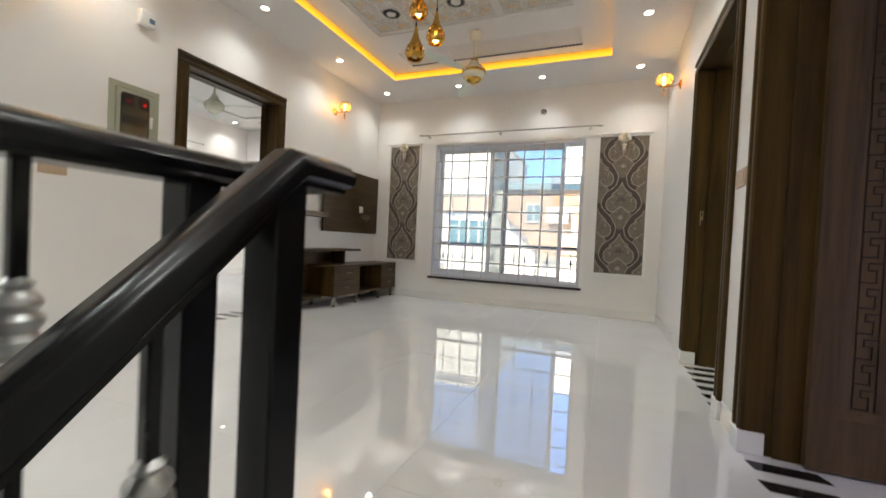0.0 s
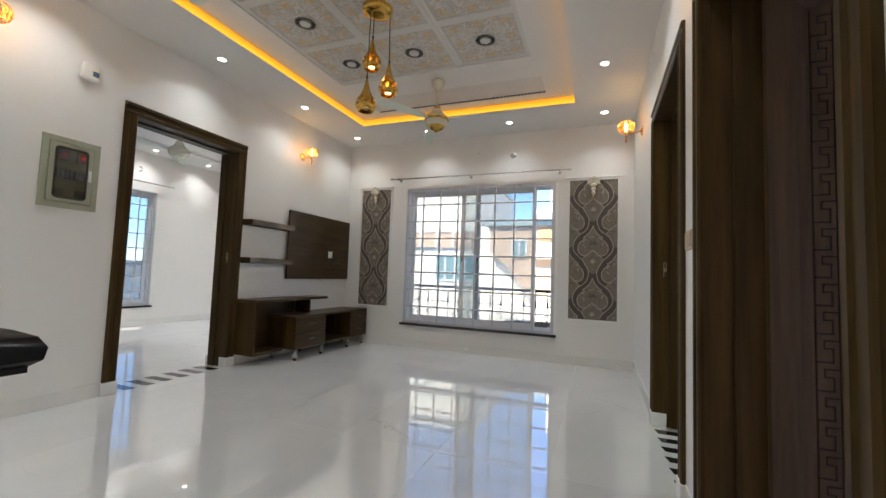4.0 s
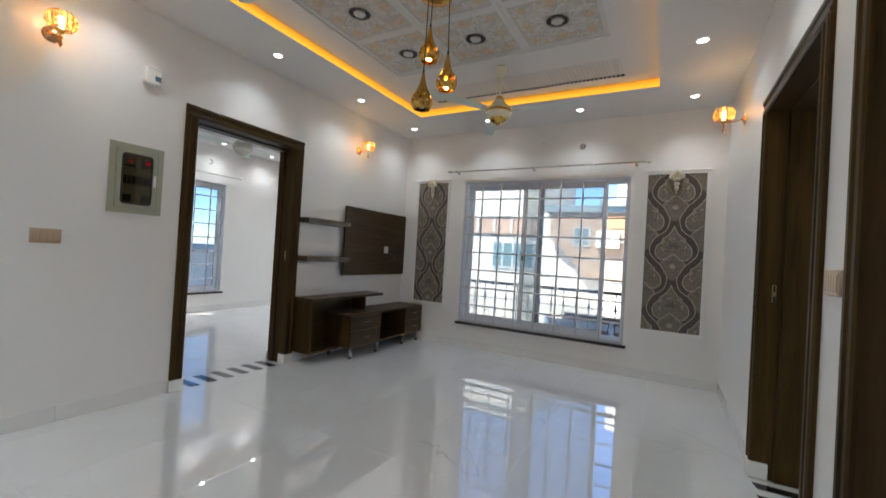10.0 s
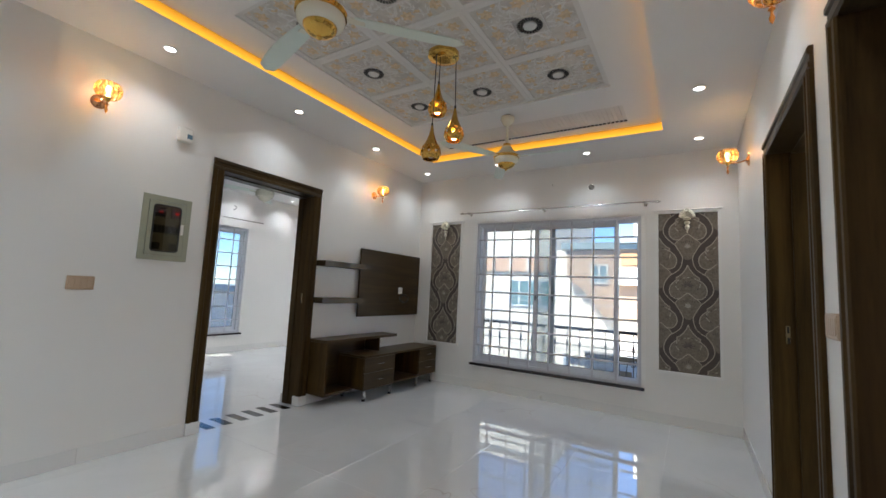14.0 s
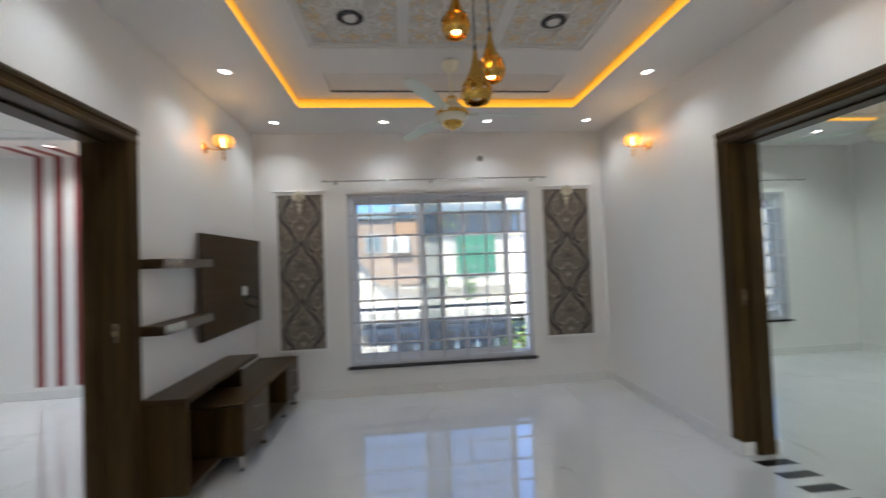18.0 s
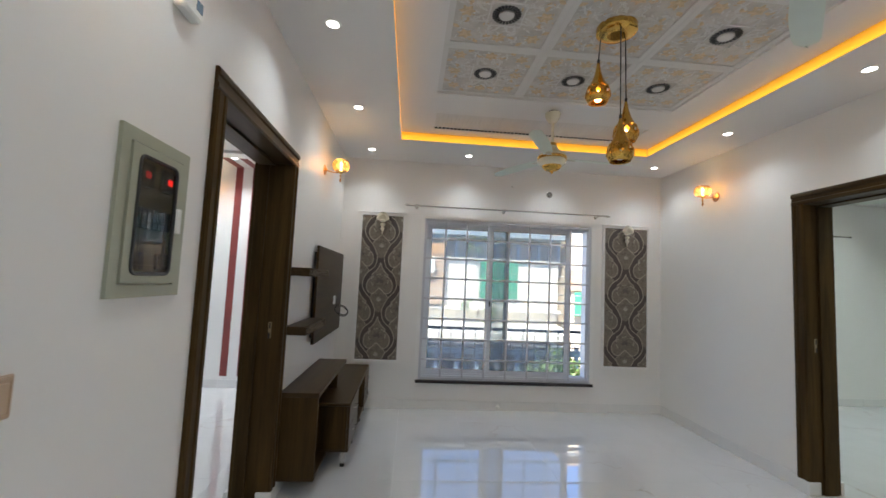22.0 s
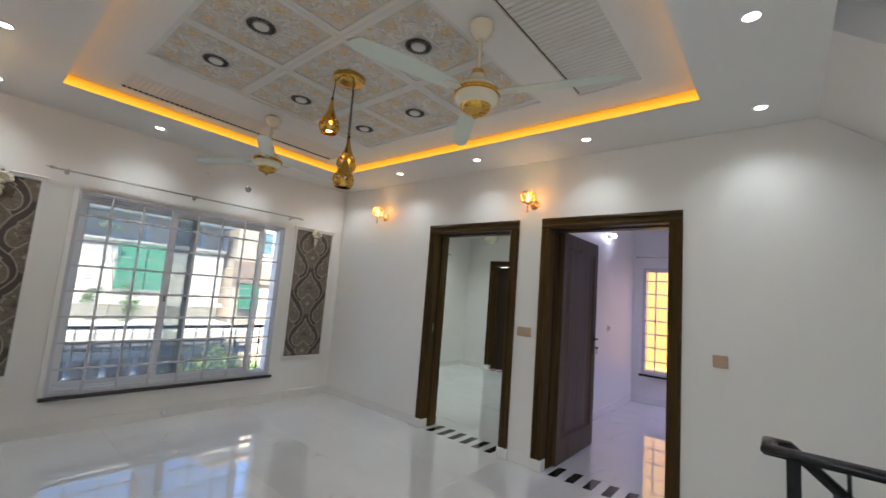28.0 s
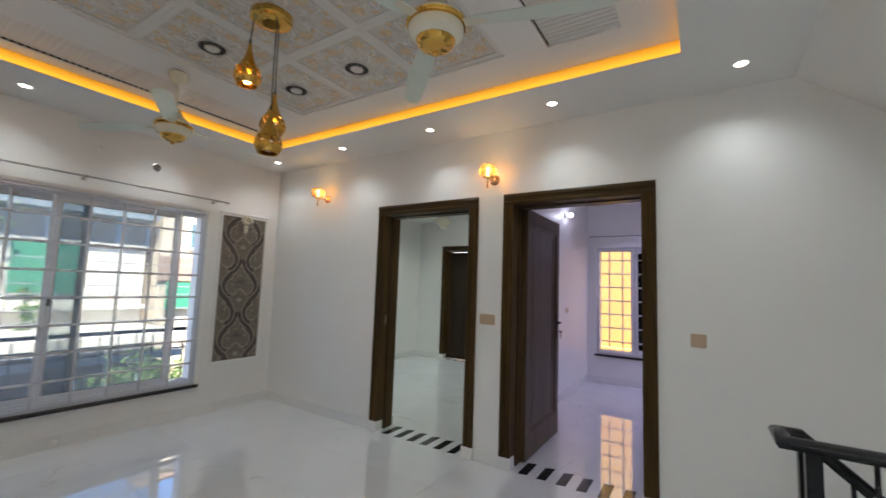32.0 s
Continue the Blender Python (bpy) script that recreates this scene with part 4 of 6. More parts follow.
HANDRAIL = [(-0.022, -0.030), (-0.022, -0.024), (-0.030, -0.018), (-0.032, -0.006), (-0.026, 0.005), (-0.012, 0.012), (0.012, 0.012), (0.026, 0.005), (0.032, -0.006), (0.030, -0.018), (0.022, -0.024), (0.022, -0.030)]
railing = thing("stair_railing", "glossy black steel stair railing with silver cast collars", "railing", at=(XB, Y_POST, 0))


def handrail(pts):
    """A moulded rail through the points, mitred at its corners."""
    s = Shape()
    pts = [Vector(p) for p in pts]
    n = len(HANDRAIL)
    rings = []
    for i, p in enumerate(pts):
        a = (p - pts[i - 1]).normalized() if i else (pts[1] - p).normalized()
        b = (pts[i + 1] - p).normalized() if i < len(pts) - 1 else a
        t = (a + b).normalized()
        flat = Vector((a.y, -a.x, 0)).normalized()
        flat2 = Vector((b.y, -b.x, 0)).normalized()
        side = (flat + flat2).normalized()
        side = side / max(0.5, side.dot(flat))
        up = side.normalized().cross(t).normalized()
        if up.z < 0:
            up = -up
        up = up / max(0.6, up.dot(Vector((0, 0, 1)))) if abs(t.z) > 0.01 else Vector((0, 0, 1))
        rings.append([p + side * u + up * v for u, v in HANDRAIL])
    faces = [(i * n + k, i * n + (k + 1) % n, (i + 1) * n + (k + 1) % n, (i + 1) * n + k) for i in range(len(pts) - 1) for k in range(n)]
    faces += [tuple(range(n)), tuple(range((len(pts) - 1) * n, len(pts) * n))]
    return s.add([q for ring in rings for q in ring], faces)


zr = RAIL_Z - 0.012
SLOPE = 0.86
low = 1.9
part("handrail", handrail([(XB, YB + 0.6, zr), (XB, Y_END - 0.03, zr), (XA, Y_END - 0.03, zr), (XA, Y_POST + 0.01, zr), (XA, Y_POST + 0.01 - low, zr - low * SLOPE)]), BLACK, railing, "moulded black handrail that turns back on itself", local=False)


def baluster(x, y, z0, z1, collar_z, fat=0.007):
    b = part("baluster", Shape().cbox((x - fat, y - fat, z0), (x + fat, y + fat, z1), 0.002), BLACK, railing, local=False)
    prof = [(r * 0.67, h * 0.67) for r, h in ((0.010, -0.062), (0.020, -0.052), (0.016, -0.044), (0.027, -0.034), (0.031, -0.024), (0.024, -0.014), (0.031, -0.004), (0.032, 0.004), (0.024, 0.014), (0.030, 0.024), (0.027, 0.034), (0.016, 0.044), (0.021, 0.052), (0.010, 0.062))]
    part("collar", Shape().lathe(prof, 16, (x, y, collar_z)), SILVER, b, "silver cast collar", local=False)


for x in (XA, XB):
    part("newel_post", Shape().cbox((x - 0.024, Y_POST - 0.024, 0.0), (x + 0.024, Y_POST + 0.024, zr - 0.028), 0.003), BLACK, railing, local=False)
    part("base_plate", Shape().cbox((x - 0.036, Y_POST - 0.036, 0.0), (x + 0.036, Y_POST + 0.036, 0.008), 0.002), BLACK, railing, local=False)
for k in range(16):
    y = 0.124 - 0.133 * k
    baluster(XB, y, 0.07, zr - 0.028, 0.708 if k % 3 == 0 else 0.40)
part("bottom_rail", Shape().cbox((XB - 0.012, YB + 0.6, 0.055), (XB + 0.012, Y_POST - 0.025, 0.080), 0.002), BLACK, railing, local=False)
for k in range(13):
    y = 0.156 - 0.134 * k
    base = -RISE * max(0, math.ceil((YSTAIR - y) / TREAD))
    top = zr - 0.03 - (Y_POST + 0.01 - y) * SLOPE
    baluster(XA, y, base, top, top - (0.172 if k % 2 == 0 else 0.46))
for k in range(4):
    y = -0.0105 - 0.399 * k
    ring = [(XB, y + 0.100 * math.cos(a), 0.668 + 0.100 * math.sin(a)) for a in [2 * math.pi * j / 36 for j in range(36)]]
    part("ring", Shape().tube(ring, 0.006, 6, closed=True, up=(1, 0, 0)), BLACK, railing, "steel ring round a baluster", local=False)

art = thing("wall_ornament", "dark iron leaf ornament hung on the stair wall", "wall ornament", at=(XE - 0.02, -0.57, 0.8))
for k in range(6):
    z = 0.50 + 0.115 * k
    for way in (1, -1):
        pts = [(XE - 0.03 - 0.012 * math.sin(j / 6 * math.pi), -0.57 + way * 0.115 * j / 6, z + 0.10 * (j / 6) ** 2 - 0.02) for j in range(7)]
        part("leaf", Shape().tube(pts, [0.006, 0.016, 0.022, 0.024, 0.021, 0.014, 0.003], 8, squash=0.8), DARK, art, local=False)
part("stem", Shape().tube([(XE - 0.02, -0.57, 0.40), (XE - 0.035, -0.57, 0.8), (XE - 0.02, -0.57, 1.25)], 0.008, 8), DARK, art, local=False)


# ---- television wall ----
XT = XW                                     # wall behind the unit
tv = thing("tv_back_panel", "dark walnut panel fixed to the wall for a television", "tv panel", at=(XT, 4.43, 0.855))
part("panel", Shape().cbox((XT + 0.030, 3.838, 0.855), (XT + 0.050, 5.036, 1.648), 0.002), WOOD_Y, tv, local=False)
part("batten", Shape().cbox((XT, 3.90, 0.90), (XT + 0.0295, 4.98, 1.60), 0.002), DARK, tv, local=False)
sock = part("socket", Shape().cbox((XT + 0.0505, 4.572, 1.130), (XT + 0.060, 4.655, 1.215), 0.004), WHITEP, tv, "white socket plate", local=False)
loop = [(XT + 0.062, 4.62, 1.135), (XT + 0.085, 4.615, 1.125)] + [(XT + 0.130 - 0.062 * math.cos(a) + 0.004 * math.sin(3 * a), 4.60 + 0.042 * math.sin(a), 1.062 + 0.050 * math.sin(a + 0.5) + 0.002 * a) for a in [0.25 * j for j in range(50)]]
part("cable", Shape().tube(loop, 0.0045, 6, up=(1, 0, 0)), DARK, sock, "coiled black cable", local=False)
for z in (1.397, 1.013):
    s = thing("wall_shelf", "dark walnut floating shelf beside the television panel", "shelf", at=(XT, 3.53, z), group="floating shelves")
    part("board", Shape().cbox((XT, 3.226, z), (XT + 0.135, 3.833, z + 0.056), 0.002), WOOD_Y, s, local=False)
    part("edge_strip", Shape().cbox((XT + 0.1355, 3.228, z + 0.001), (XT + 0.1365, 3.831, z + 0.055), 0.0004), WOOD_EDGE, s, local=False)

CX0, CX1 = XT + 0.016, XT + 0.400
CY0, CY1, CZ0, CZ1 = 3.630, 5.030, 0.120, 0.470
console = thing("console_box", "dark walnut open console box with an overhanging top", "console", at=(XT, 3.6, 0.10))
DB = XT + 0.245
part("side_panel", Shape().cbox((XT, 3.226, 0.105), (DB, 3.250, 0.622), 0.0015), WOOD, console, local=False)
part("side_panel", Shape().cbox((XT + 0.013, 4.045, 0.472), (DB - 0.02, 4.063, 0.622), 0.0015), WOOD, console, local=False)
part("back_panel", Shape().box((XT + 0.001, 3.2505, 0.13), (XT + 0.012, 4.0445, 0.622)), WOOD_Y, console, local=False)
part("bottom_board", Shape().cbox((XT, 3.2505, 0.105), (DB, CY0 - 0.001, 0.129), 0.0015), WOOD_Y, console, local=False)
part("top_board", Shape().cbox((XT, 3.222, 0.6225), (DB + 0.004, 4.350, 0.652), 0.0015), WOOD_Y, console, local=False)
part("plinth", Shape().cbox((XT + 0.001, 3.23, 0.001), (XT + 0.015, 3.60, 0.104), 0.002), SKIRT, console, local=False)

cab = thing("tv_cabinet", "low dark walnut television cabinet on steel legs with four drawers", "tv cabinet", at=(CX0, 4.33, 0))
F = CX0 + 0.001
part("top_board", Shape().cbox((F, CY0, CZ1 - 0.022), (CX1, CY1, CZ1), 0.006), WOOD_Y, cab, local=False)
part("bottom_board", Shape().cbox((F, CY0 + 0.002, CZ0), (CX1 - 0.004, CY1 - 0.002, CZ0 + 0.020), 0.002), WOOD_Y, cab, local=False)
for y, x in ((CY0, F), (4.118, F), (4.640, CX0), (CY1 - 0.018, CX0)):
    part("upright", Shape().cbox((x, y, CZ0 + 0.0205), (CX1 - 0.020, y + 0.018, CZ1 - 0.0225), 0.001), WOOD, cab, local=False)
part("back_panel", Shape().box((CX0, 4.140, CZ0 + 0.021), (CX0 + 0.008, 4.638, CZ1 - 0.023)), WOOD_Y, cab, local=False)
for y0, y1 in ((CY0 + 0.002, 4.135), (4.641, CY1 - 0.002)):
    for z0, z1 in ((CZ0 + 0.002, 0.291), (0.295, CZ1 - 0.0235)):
        d = part("drawer_front", Shape().cbox((CX1 - 0.0195, y0, z0), (CX1 - 0.001, y1, z1), 0.002), WOOD_Y, cab, local=False)
        m, q = (y0 + y1) / 2, (z0 + z1) / 2 + 0.01
        part("handle", Shape().tube([(CX1, m - 0.046, q), (CX1 + 0.020, m - 0.043, q), (CX1 + 0.020, m + 0.043, q), (CX1, m + 0.046, q)], 0.004, 8), CHROME, d, "steel bar handle", local=False)
for y in (3.690, 4.125, 4.650, 4.985):
    for x in (CX1 - 0.045, F + 0.03):
        leg = part("leg", Shape().cbox((x - 0.016, y - 0.016, 0.022), (x + 0.016, y + 0.016, CZ0 - 0.0005), 0.003), CHROME, cab, "brushed steel leg", local=False)
        part("foot", Shape().lathe([(0.017, 0), (0.019, 0.006), (0.017, 0.022)], 14, (x, y, 0)), DARK, leg, "black rubber foot", local=False)


# ---- wallpaper panels ----
def ribbon(shape, line, half, y, rise=0.0012):
    """A flat band of half-width half along a line of (x, z), on a wall that looks to -y."""
    verts, n = [], len(line)
    for i, (x, z) in enumerate(line):
        a, b = line[max(0, i - 1)], line[min(n - 1, i + 1)]
        d = math.hypot(b[0] - a[0], b[1] - a[1]) or 1
        nx, nz = -(b[1] - a[1]) / d, (b[0] - a[0]) / d
        verts += [(x + nx * half, y - rise, z + nz * half), (x - nx * half, y - rise, z - nz * half)]
    shape.add(verts, [(2 * i, 2 * i + 1, 2 * i + 3, 2 * i + 2) for i in range(n - 1)])


# half-outlines of the print's spade, of the bell below it and of the ribbon round both: (distance from the axis, drop below the tip), in parts of the panel's half-width and of the repeat
SPADE = [(0.0, 0.0), (0.04, 0.05), (0.09, 0.09), (0.16, 0.135), (0.23, 0.17), (0.31, 0.20), (0.39, 0.222), (0.375, 0.255), (0.47, 0.295), (0.585, 0.35), (0.63, 0.43), (0.61, 0.49), (0.55, 0.535), (0.45, 0.567), (0.35, 0.575), (0.23, 0.557), (0.12, 0.510), (0.0, 0.472)]
BELL = [(0.0, 0.476), (0.12, 0.514), (0.23, 0.561), (0.33, 0.590), (0.40, 0.622), (0.43, 0.66), (0.36, 0.71), (0.29, 0.765), (0.21, 0.83), (0.165, 0.875), (0.08, 0.91), (0.0, 0.92)]
RIBBON = [(0.165, -0.10), (0.19, -0.03), (0.25, 0.055), (0.35, 0.105), (0.45, 0.14), (0.585, 0.178), (0.68, 0.225), (0.77, 0.29), (0.82, 0.36), (0.835, 0.42), (0.79, 0.49), (0.71, 0.54), (0.57, 0.605), (0.43, 0.66), (0.36, 0.71), (0.29, 0.765), (0.21, 0.83), (0.17, 0.88), (0.165, 0.90)]


def smooth_line(pts, n=3):
    """Points along a soft curve through pts."""
    out = []
    for i in range(len(pts) - 1):
        p0, p1, p2, p3 = pts[max(0, i - 1)], pts[i], pts[i + 1], pts[min(len(pts) - 1, i + 2)]
        for k in range(n):
            u = k / n
            out.append(tuple(0.5 * (2 * b + (c - a) * u + (2 * a - 5 * b + 4 * c - d) * u * u + (3 * b - a - 3 * c + d) * u ** 3) for a, b, c, d in zip(p0, p1, p2, p3)))
    out.append(pts[-1])
    return out


def cropped(poly, axis, limit, keep_low):
    """The outline cut at a level."""
    out = []
    for i, q in enumerate(poly):
        p = poly[i - 1]
        a, b = p[axis], q[axis]
        pin, qin = (a <= limit) == keep_low, (b <= limit) == keep_low
        if pin != qin:
            u = (limit - a) / (b - a)
            out.append((p[0] + (q[0] - p[0]) * u, p[1] + (q[1] - p[1]) * u))
        if qin:
            out.append(q)
    return out


def wallpaper_panel(x0, x1, z0, z1, tip, rep):
    cx, cz = (x0 + x1) / 2, (z0 + z1) / 2
    p = thing("wallpaper_panel", "damask wallpaper panel in taupe and brown with a white moulded frame", "wall panel", at=(cx, YN, z0), group="wallpaper panels")
    b = 0.026
    part("frame", Shape().holed(along_x(YN), x0, x1, z0, z1, -0.016, -0.0005, [(x0 + b, x1 - b, z0 + b, z1 - b)]).holed(along_x(YN), x0 + 0.006, x1 - 0.006, z0 + 0.006, z1 - 0.006, -0.022, -0.0165, [(x0 + b - 0.008, x1 - b + 0.008, z0 + b - 0.008, z1 - b + 0.008)]), MOULD, p, "white moulding", local=False, smooth=False)
    part("cornice", Shape().cbox((x0 - 0.014, YN - 0.030, z1), (x1 + 0.014, YN - 0.0005, z1 + 0.014), 0.004), MOULD, p, local=False, smooth=False)
    paper = part("wallpaper", Shape().box((x0 + b, YN - 0.004, z0 + b), (x1 - b, YN - 0.0006, z1 - b)), WP_DARK, p, local=False, smooth=False)
    lo, hi, half = z0 + b + 0.001, z1 - b - 0.001, (x1 - x0) / 2 - b - 0.001
    y = YN - 0.004
    fill, line, dark, pale = Shape(), Shape(), Shape(), Shape()

    def inside(pts, edge=0.0):
        return all(abs(q[0] - cx) < half - edge and lo + edge < q[1] < hi - edge for q in pts)

    def petal(shape, x, z, ang, length, wide, rise):
        c, s = math.cos(ang), math.sin(ang)
        pts = [(x + c * u * length - s * v * wide, z + s * u * length + c * v * wide) for u, v in ((0, 0), (0.35, 0.42), (0.7, 0.36), (1, 0), (0.7, -0.36), (0.35, -0.42))]
        if inside(pts):
            shape.add([(u, y - rise, v) for u, v in pts], [tuple(range(6))])
    spade, bell, edge = smooth_line(SPADE), smooth_line(BELL), smooth_line(RIBBON)
    for k in range(-3, 4):
        for sx in (-1, 0, 1):
            mx, mz = cx + sx * half, tip + k * rep + (rep / 2 if sx else 0)

            def laid(curve, way):
                return [(mx + way * w * half, mz - d * rep) for w, d in curve]
            for curve in (spade, bell):
                poly = laid(curve, 1) + laid(curve, -1)[-2:0:-1]
                for axis, limit, low_side in ((1, hi, True), (1, lo, False), (0, cx + half, True), (0, cx - half, False)):
                    poly = cropped(poly, axis, limit, low_side) if poly else poly
                if len(poly) > 2:
                    fill.add([(u, y - 0.0006, v) for u, v in poly], [tuple(range(len(poly)))])
            for curve, thick in ((spade, 0.0046), (edge, 0.0046), (bell[:19], 0.0034)):
                if sx and curve is edge:
                    continue
                for way in (-1, 1):
                    run = []
                    for q in laid(curve, way) + [(cx + 9, 0)]:
                        if inside([q], 0.003):
                            run.append(q)
                        else:
                            if len(run) > 2:
                                ribbon(line, run, thick, y, 0.0014)
                            run = []
            # flower in the heart of the spade, scrolls round it, and a fan of leaves in the onion
            fz = mz - 0.355 * rep
            for m in range(9):
                a = math.pi * (-0.10 + 0.15 * m)
                petal(dark, mx, fz, a, 0.046 + 0.016 * (m % 2), 0.017, 0.0011)
            for m in range(16):
                a = math.pi * (-0.25 + 0.1 * m)
                rx, rz = 0.43 * half, 0.125 * rep
                petal(pale if m % 3 else dark, mx + rx * math.cos(a), fz + 0.012 + rz * math.sin(a) * (1.0 if a < math.pi / 2 else 1.0), a + 1.9, 0.030, 0.014, 0.0010)
            for m in range(7):
                a = math.pi * (0.2 + 0.1 * m)
                petal(pale, mx, mz - 0.72 * rep, a, 0.060 - 0.008 * abs(m - 3), 0.013, 0.0010)
                petal(dark, mx + 0.016 * (m - 3), mz - 0.625 * rep - 0.004 * abs(m - 3), math.pi / 2 + 0.1 * (3 - m), 0.030, 0.010, 0.0012)
    tagged(part("taupe_motif", fill, WP_GROUND, paper, local=False, smooth=False), kind="stuff")
    tagged(part("silver_line", line, WP_LINE, paper, local=False, smooth=False), kind="stuff")
    tagged(part("leaf_print", dark, WP_LEAF, paper, local=False, smooth=False), kind="stuff")
    tagged(part("pale_leaf_print", pale, WP_PALE, paper, local=False, smooth=False), kind="stuff")
    # cast bracket at the head of the panel
    orn = thing("plaster_bracket", "cream cast plaster shell bracket with a drop finial", "bracket", at=(cx, YN - 0.02, z1 - 0.12), group="plaster brackets")
    s = Shape()
    for k in range(-4, 5):
        a = k * 0.30
        r = 0.092 - 0.005 * abs(k)
        pts = [(cx + math.sin(a) * r * t, YN - 0.012 - 0.045 * math.sin(t * 2.2), z1 - 0.085 + math.cos(a) * r * t) for t in (0.1, 0.4, 0.7, 1.0)]
        s.tube(pts, [0.012, 0.017, 0.019, 0.012], 8)
    s.lathe([(0.0, -0.02), (0.028, -0.012), (0.034, 0.0), (0.024, 0.012), (0.0, 0.02)], 16, (cx, YN - 0.035, z1 - 0.088))
    part("shell", s, PLASTER, orn, local=False)
    part("drop", Shape().lathe([(0.0, -0.110), (0.007, -0.100), (0.006, -0.082), (0.016, -0.066), (0.023, -0.046), (0.015, -0.024), (0.028, -0.008), (0.024, 0.010), (0.0, 0.016)], 14, (cx, YN - 0.030, z1 - 0.128)), PLASTER, orn, local=False)


wallpaper_panel(-2.786, -2.281, 0.494, 2.136, 1.580, 0.597)
wallpaper_panel(0.024, 0.592, 0.494, 2.140, 1.585, 0.597)

# ---- curtain rod and small things on the north wall ----


rod = thing("curtain_rod", "slim steel curtain rod on three brackets", "curtain rod", at=(-1.11, YN, 2.235))
part("pole", Shape().tube([(-2.245, YN - 0.075, 2.232), (0.022, YN - 0.075, 2.240)], 0.0085, 10), CHROME, rod, local=False)
for x, way in ((-2.245, -1), (0.022, 1)):
    part("finial", Shape().lathe([(0.009, 0.0), (0.013, 0.004), (0.009, 0.010), (0.015, 0.022), (0.012, 0.034), (0.004, 0.042), (0.006, 0.052), (0.0, 0.058)], 12, (x, YN - 0.075, 2.236), Matrix.Rotation(way * math.pi / 2, 3, "Y")), CHROME, rod, local=False)
for x in (-2.165, -1.165, -0.070):
    part("bracket", Shape().tube([(x, YN - 0.001, 2.224), (x, YN - 0.030, 2.222), (x, YN - 0.075, 2.224)], 0.006, 8).lathe([(0.018, 0.0), (0.018, 0.006), (0.010, 0.010)], 14, (x, YN - 0.0005, 2.224), Matrix.Rotation(math.pi / 2, 3, "X")).tube([(x - 0.010, YN - 0.075, 2.236), (x + 0.010, YN - 0.075, 2.236)], 0.014, 12), CHROME, rod, local=False)
vent = thing("pipe_outlet", "round plastic pipe outlet high in the wall", "pipe outlet", at=(-0.628, YN, 2.466))
R90 = Matrix.Rotation(math.pi / 2, 3, "X")
part("collar", Shape().lathe([(0.036, 0.0), (0.036, 0.008), (0.028, 0.010), (0.027, 0.002)], 24, (-0.628, YN - 0.0005, 2.466), R90), CHROME, vent, local=False)
part("bore", Shape().lathe([(0.0268, 0.0), (0.0268, 0.001), (0.0, 0.001)], 24, (-0.628, YN - 0.002, 2.466), R90), plain("dusty_grey_bore", (0.20, 0.19, 0.18), 0.7, spread=0.6, scale=60), vent, local=False)
hook = thing("wall_hook", "small steel hook screwed into the wall", "hook", at=(-1.065, YN, 2.527))
part("eye", Shape().tube([(-1.075, YN - 0.0005, 2.535), (-1.075, YN - 0.016, 2.535), (-1.073, YN - 0.016, 2.525)], 0.004, 6).tube([(-1.058, YN - 0.0005, 2.520), (-1.058, YN - 0.012, 2.520)], 0.004, 6), CHROME, hook, local=False)
stub = thing("cable_outlet", "small white cable outlet cap at the foot of the wall", "cable outlet", at=(-1.16, YN - 0.02, 0.03))
part("cap", Shape().lathe([(0.022, 0.0), (0.022, 0.012), (0.012, 0.020), (0.0, 0.021)], 16, (-1.16, YN - 0.0115, 0.045), R90), WHITEP, stub, local=False)


# ---- fittings on the side walls ----
def switch_plate(label, x, side, y0, y1, z0, z1, gangs, kind="switch plate"):
    s = thing("switch_plate", label, kind, at=(x, (y0 + y1) / 2, z0), group="beige switch plates")
    plate = part("plate", Shape().cbox((x, y0, z0), (x + side * 0.009, y1, z1), 0.003), BEIGE, s, local=False)
    part("rim", Shape().holed(along_y(x + side * 0.009), y0 + 0.006, y1 - 0.006, z0 + 0.006, z1 - 0.006, 0, side * 0.002, [(y0 + 0.009, y1 - 0.009, z0 + 0.009, z1 - 0.009)]), BEIGE, s, local=False, smooth=False)
    w = (y1 - y0 - 0.024) / gangs
    for k in range(gangs):
        a = y0 + 0.012 + w * k
        part("rocker", Shape().cbox((x + side * 0.0092, a + 0.002, z0 + 0.014), (x + side * 0.013, a + w - 0.002, z1 - 0.014), 0.002), BEIGE, plate, local=False)
    return s


switch_plate("beige plastic socket plate on the white wall", XW, 1, 1.262, 1.404, 1.095, 1.182, 4)
switch_plate("beige plastic switch plate between the two doorways", XE, -1, 2.070, 2.210, 1.110, 1.195, 5)
switch_plate("square beige plastic switch plate on the white wall", XE, -1, 0.604, 0.690, 1.085, 1.168, 1)
chime = thing("wall_thermostat", "small white plastic box with a blue display on the wall", "thermostat", at=(XW, 1.828, 2.24))
body = part("body", Shape().cbox((XW, 1.778, 2.235), (XW + 0.042, 1.885, 2.345), 0.008), WHITEP, chime, local=False)
part("display", Shape().cbox((XW + 0.0425, 1.838, 2.262), (XW + 0.0445, 1.876, 2.298), 0.001), plain("dull_blue_lcd", (0.10, 0.17, 0.24), 0.2), body, "dull blue display", local=False)

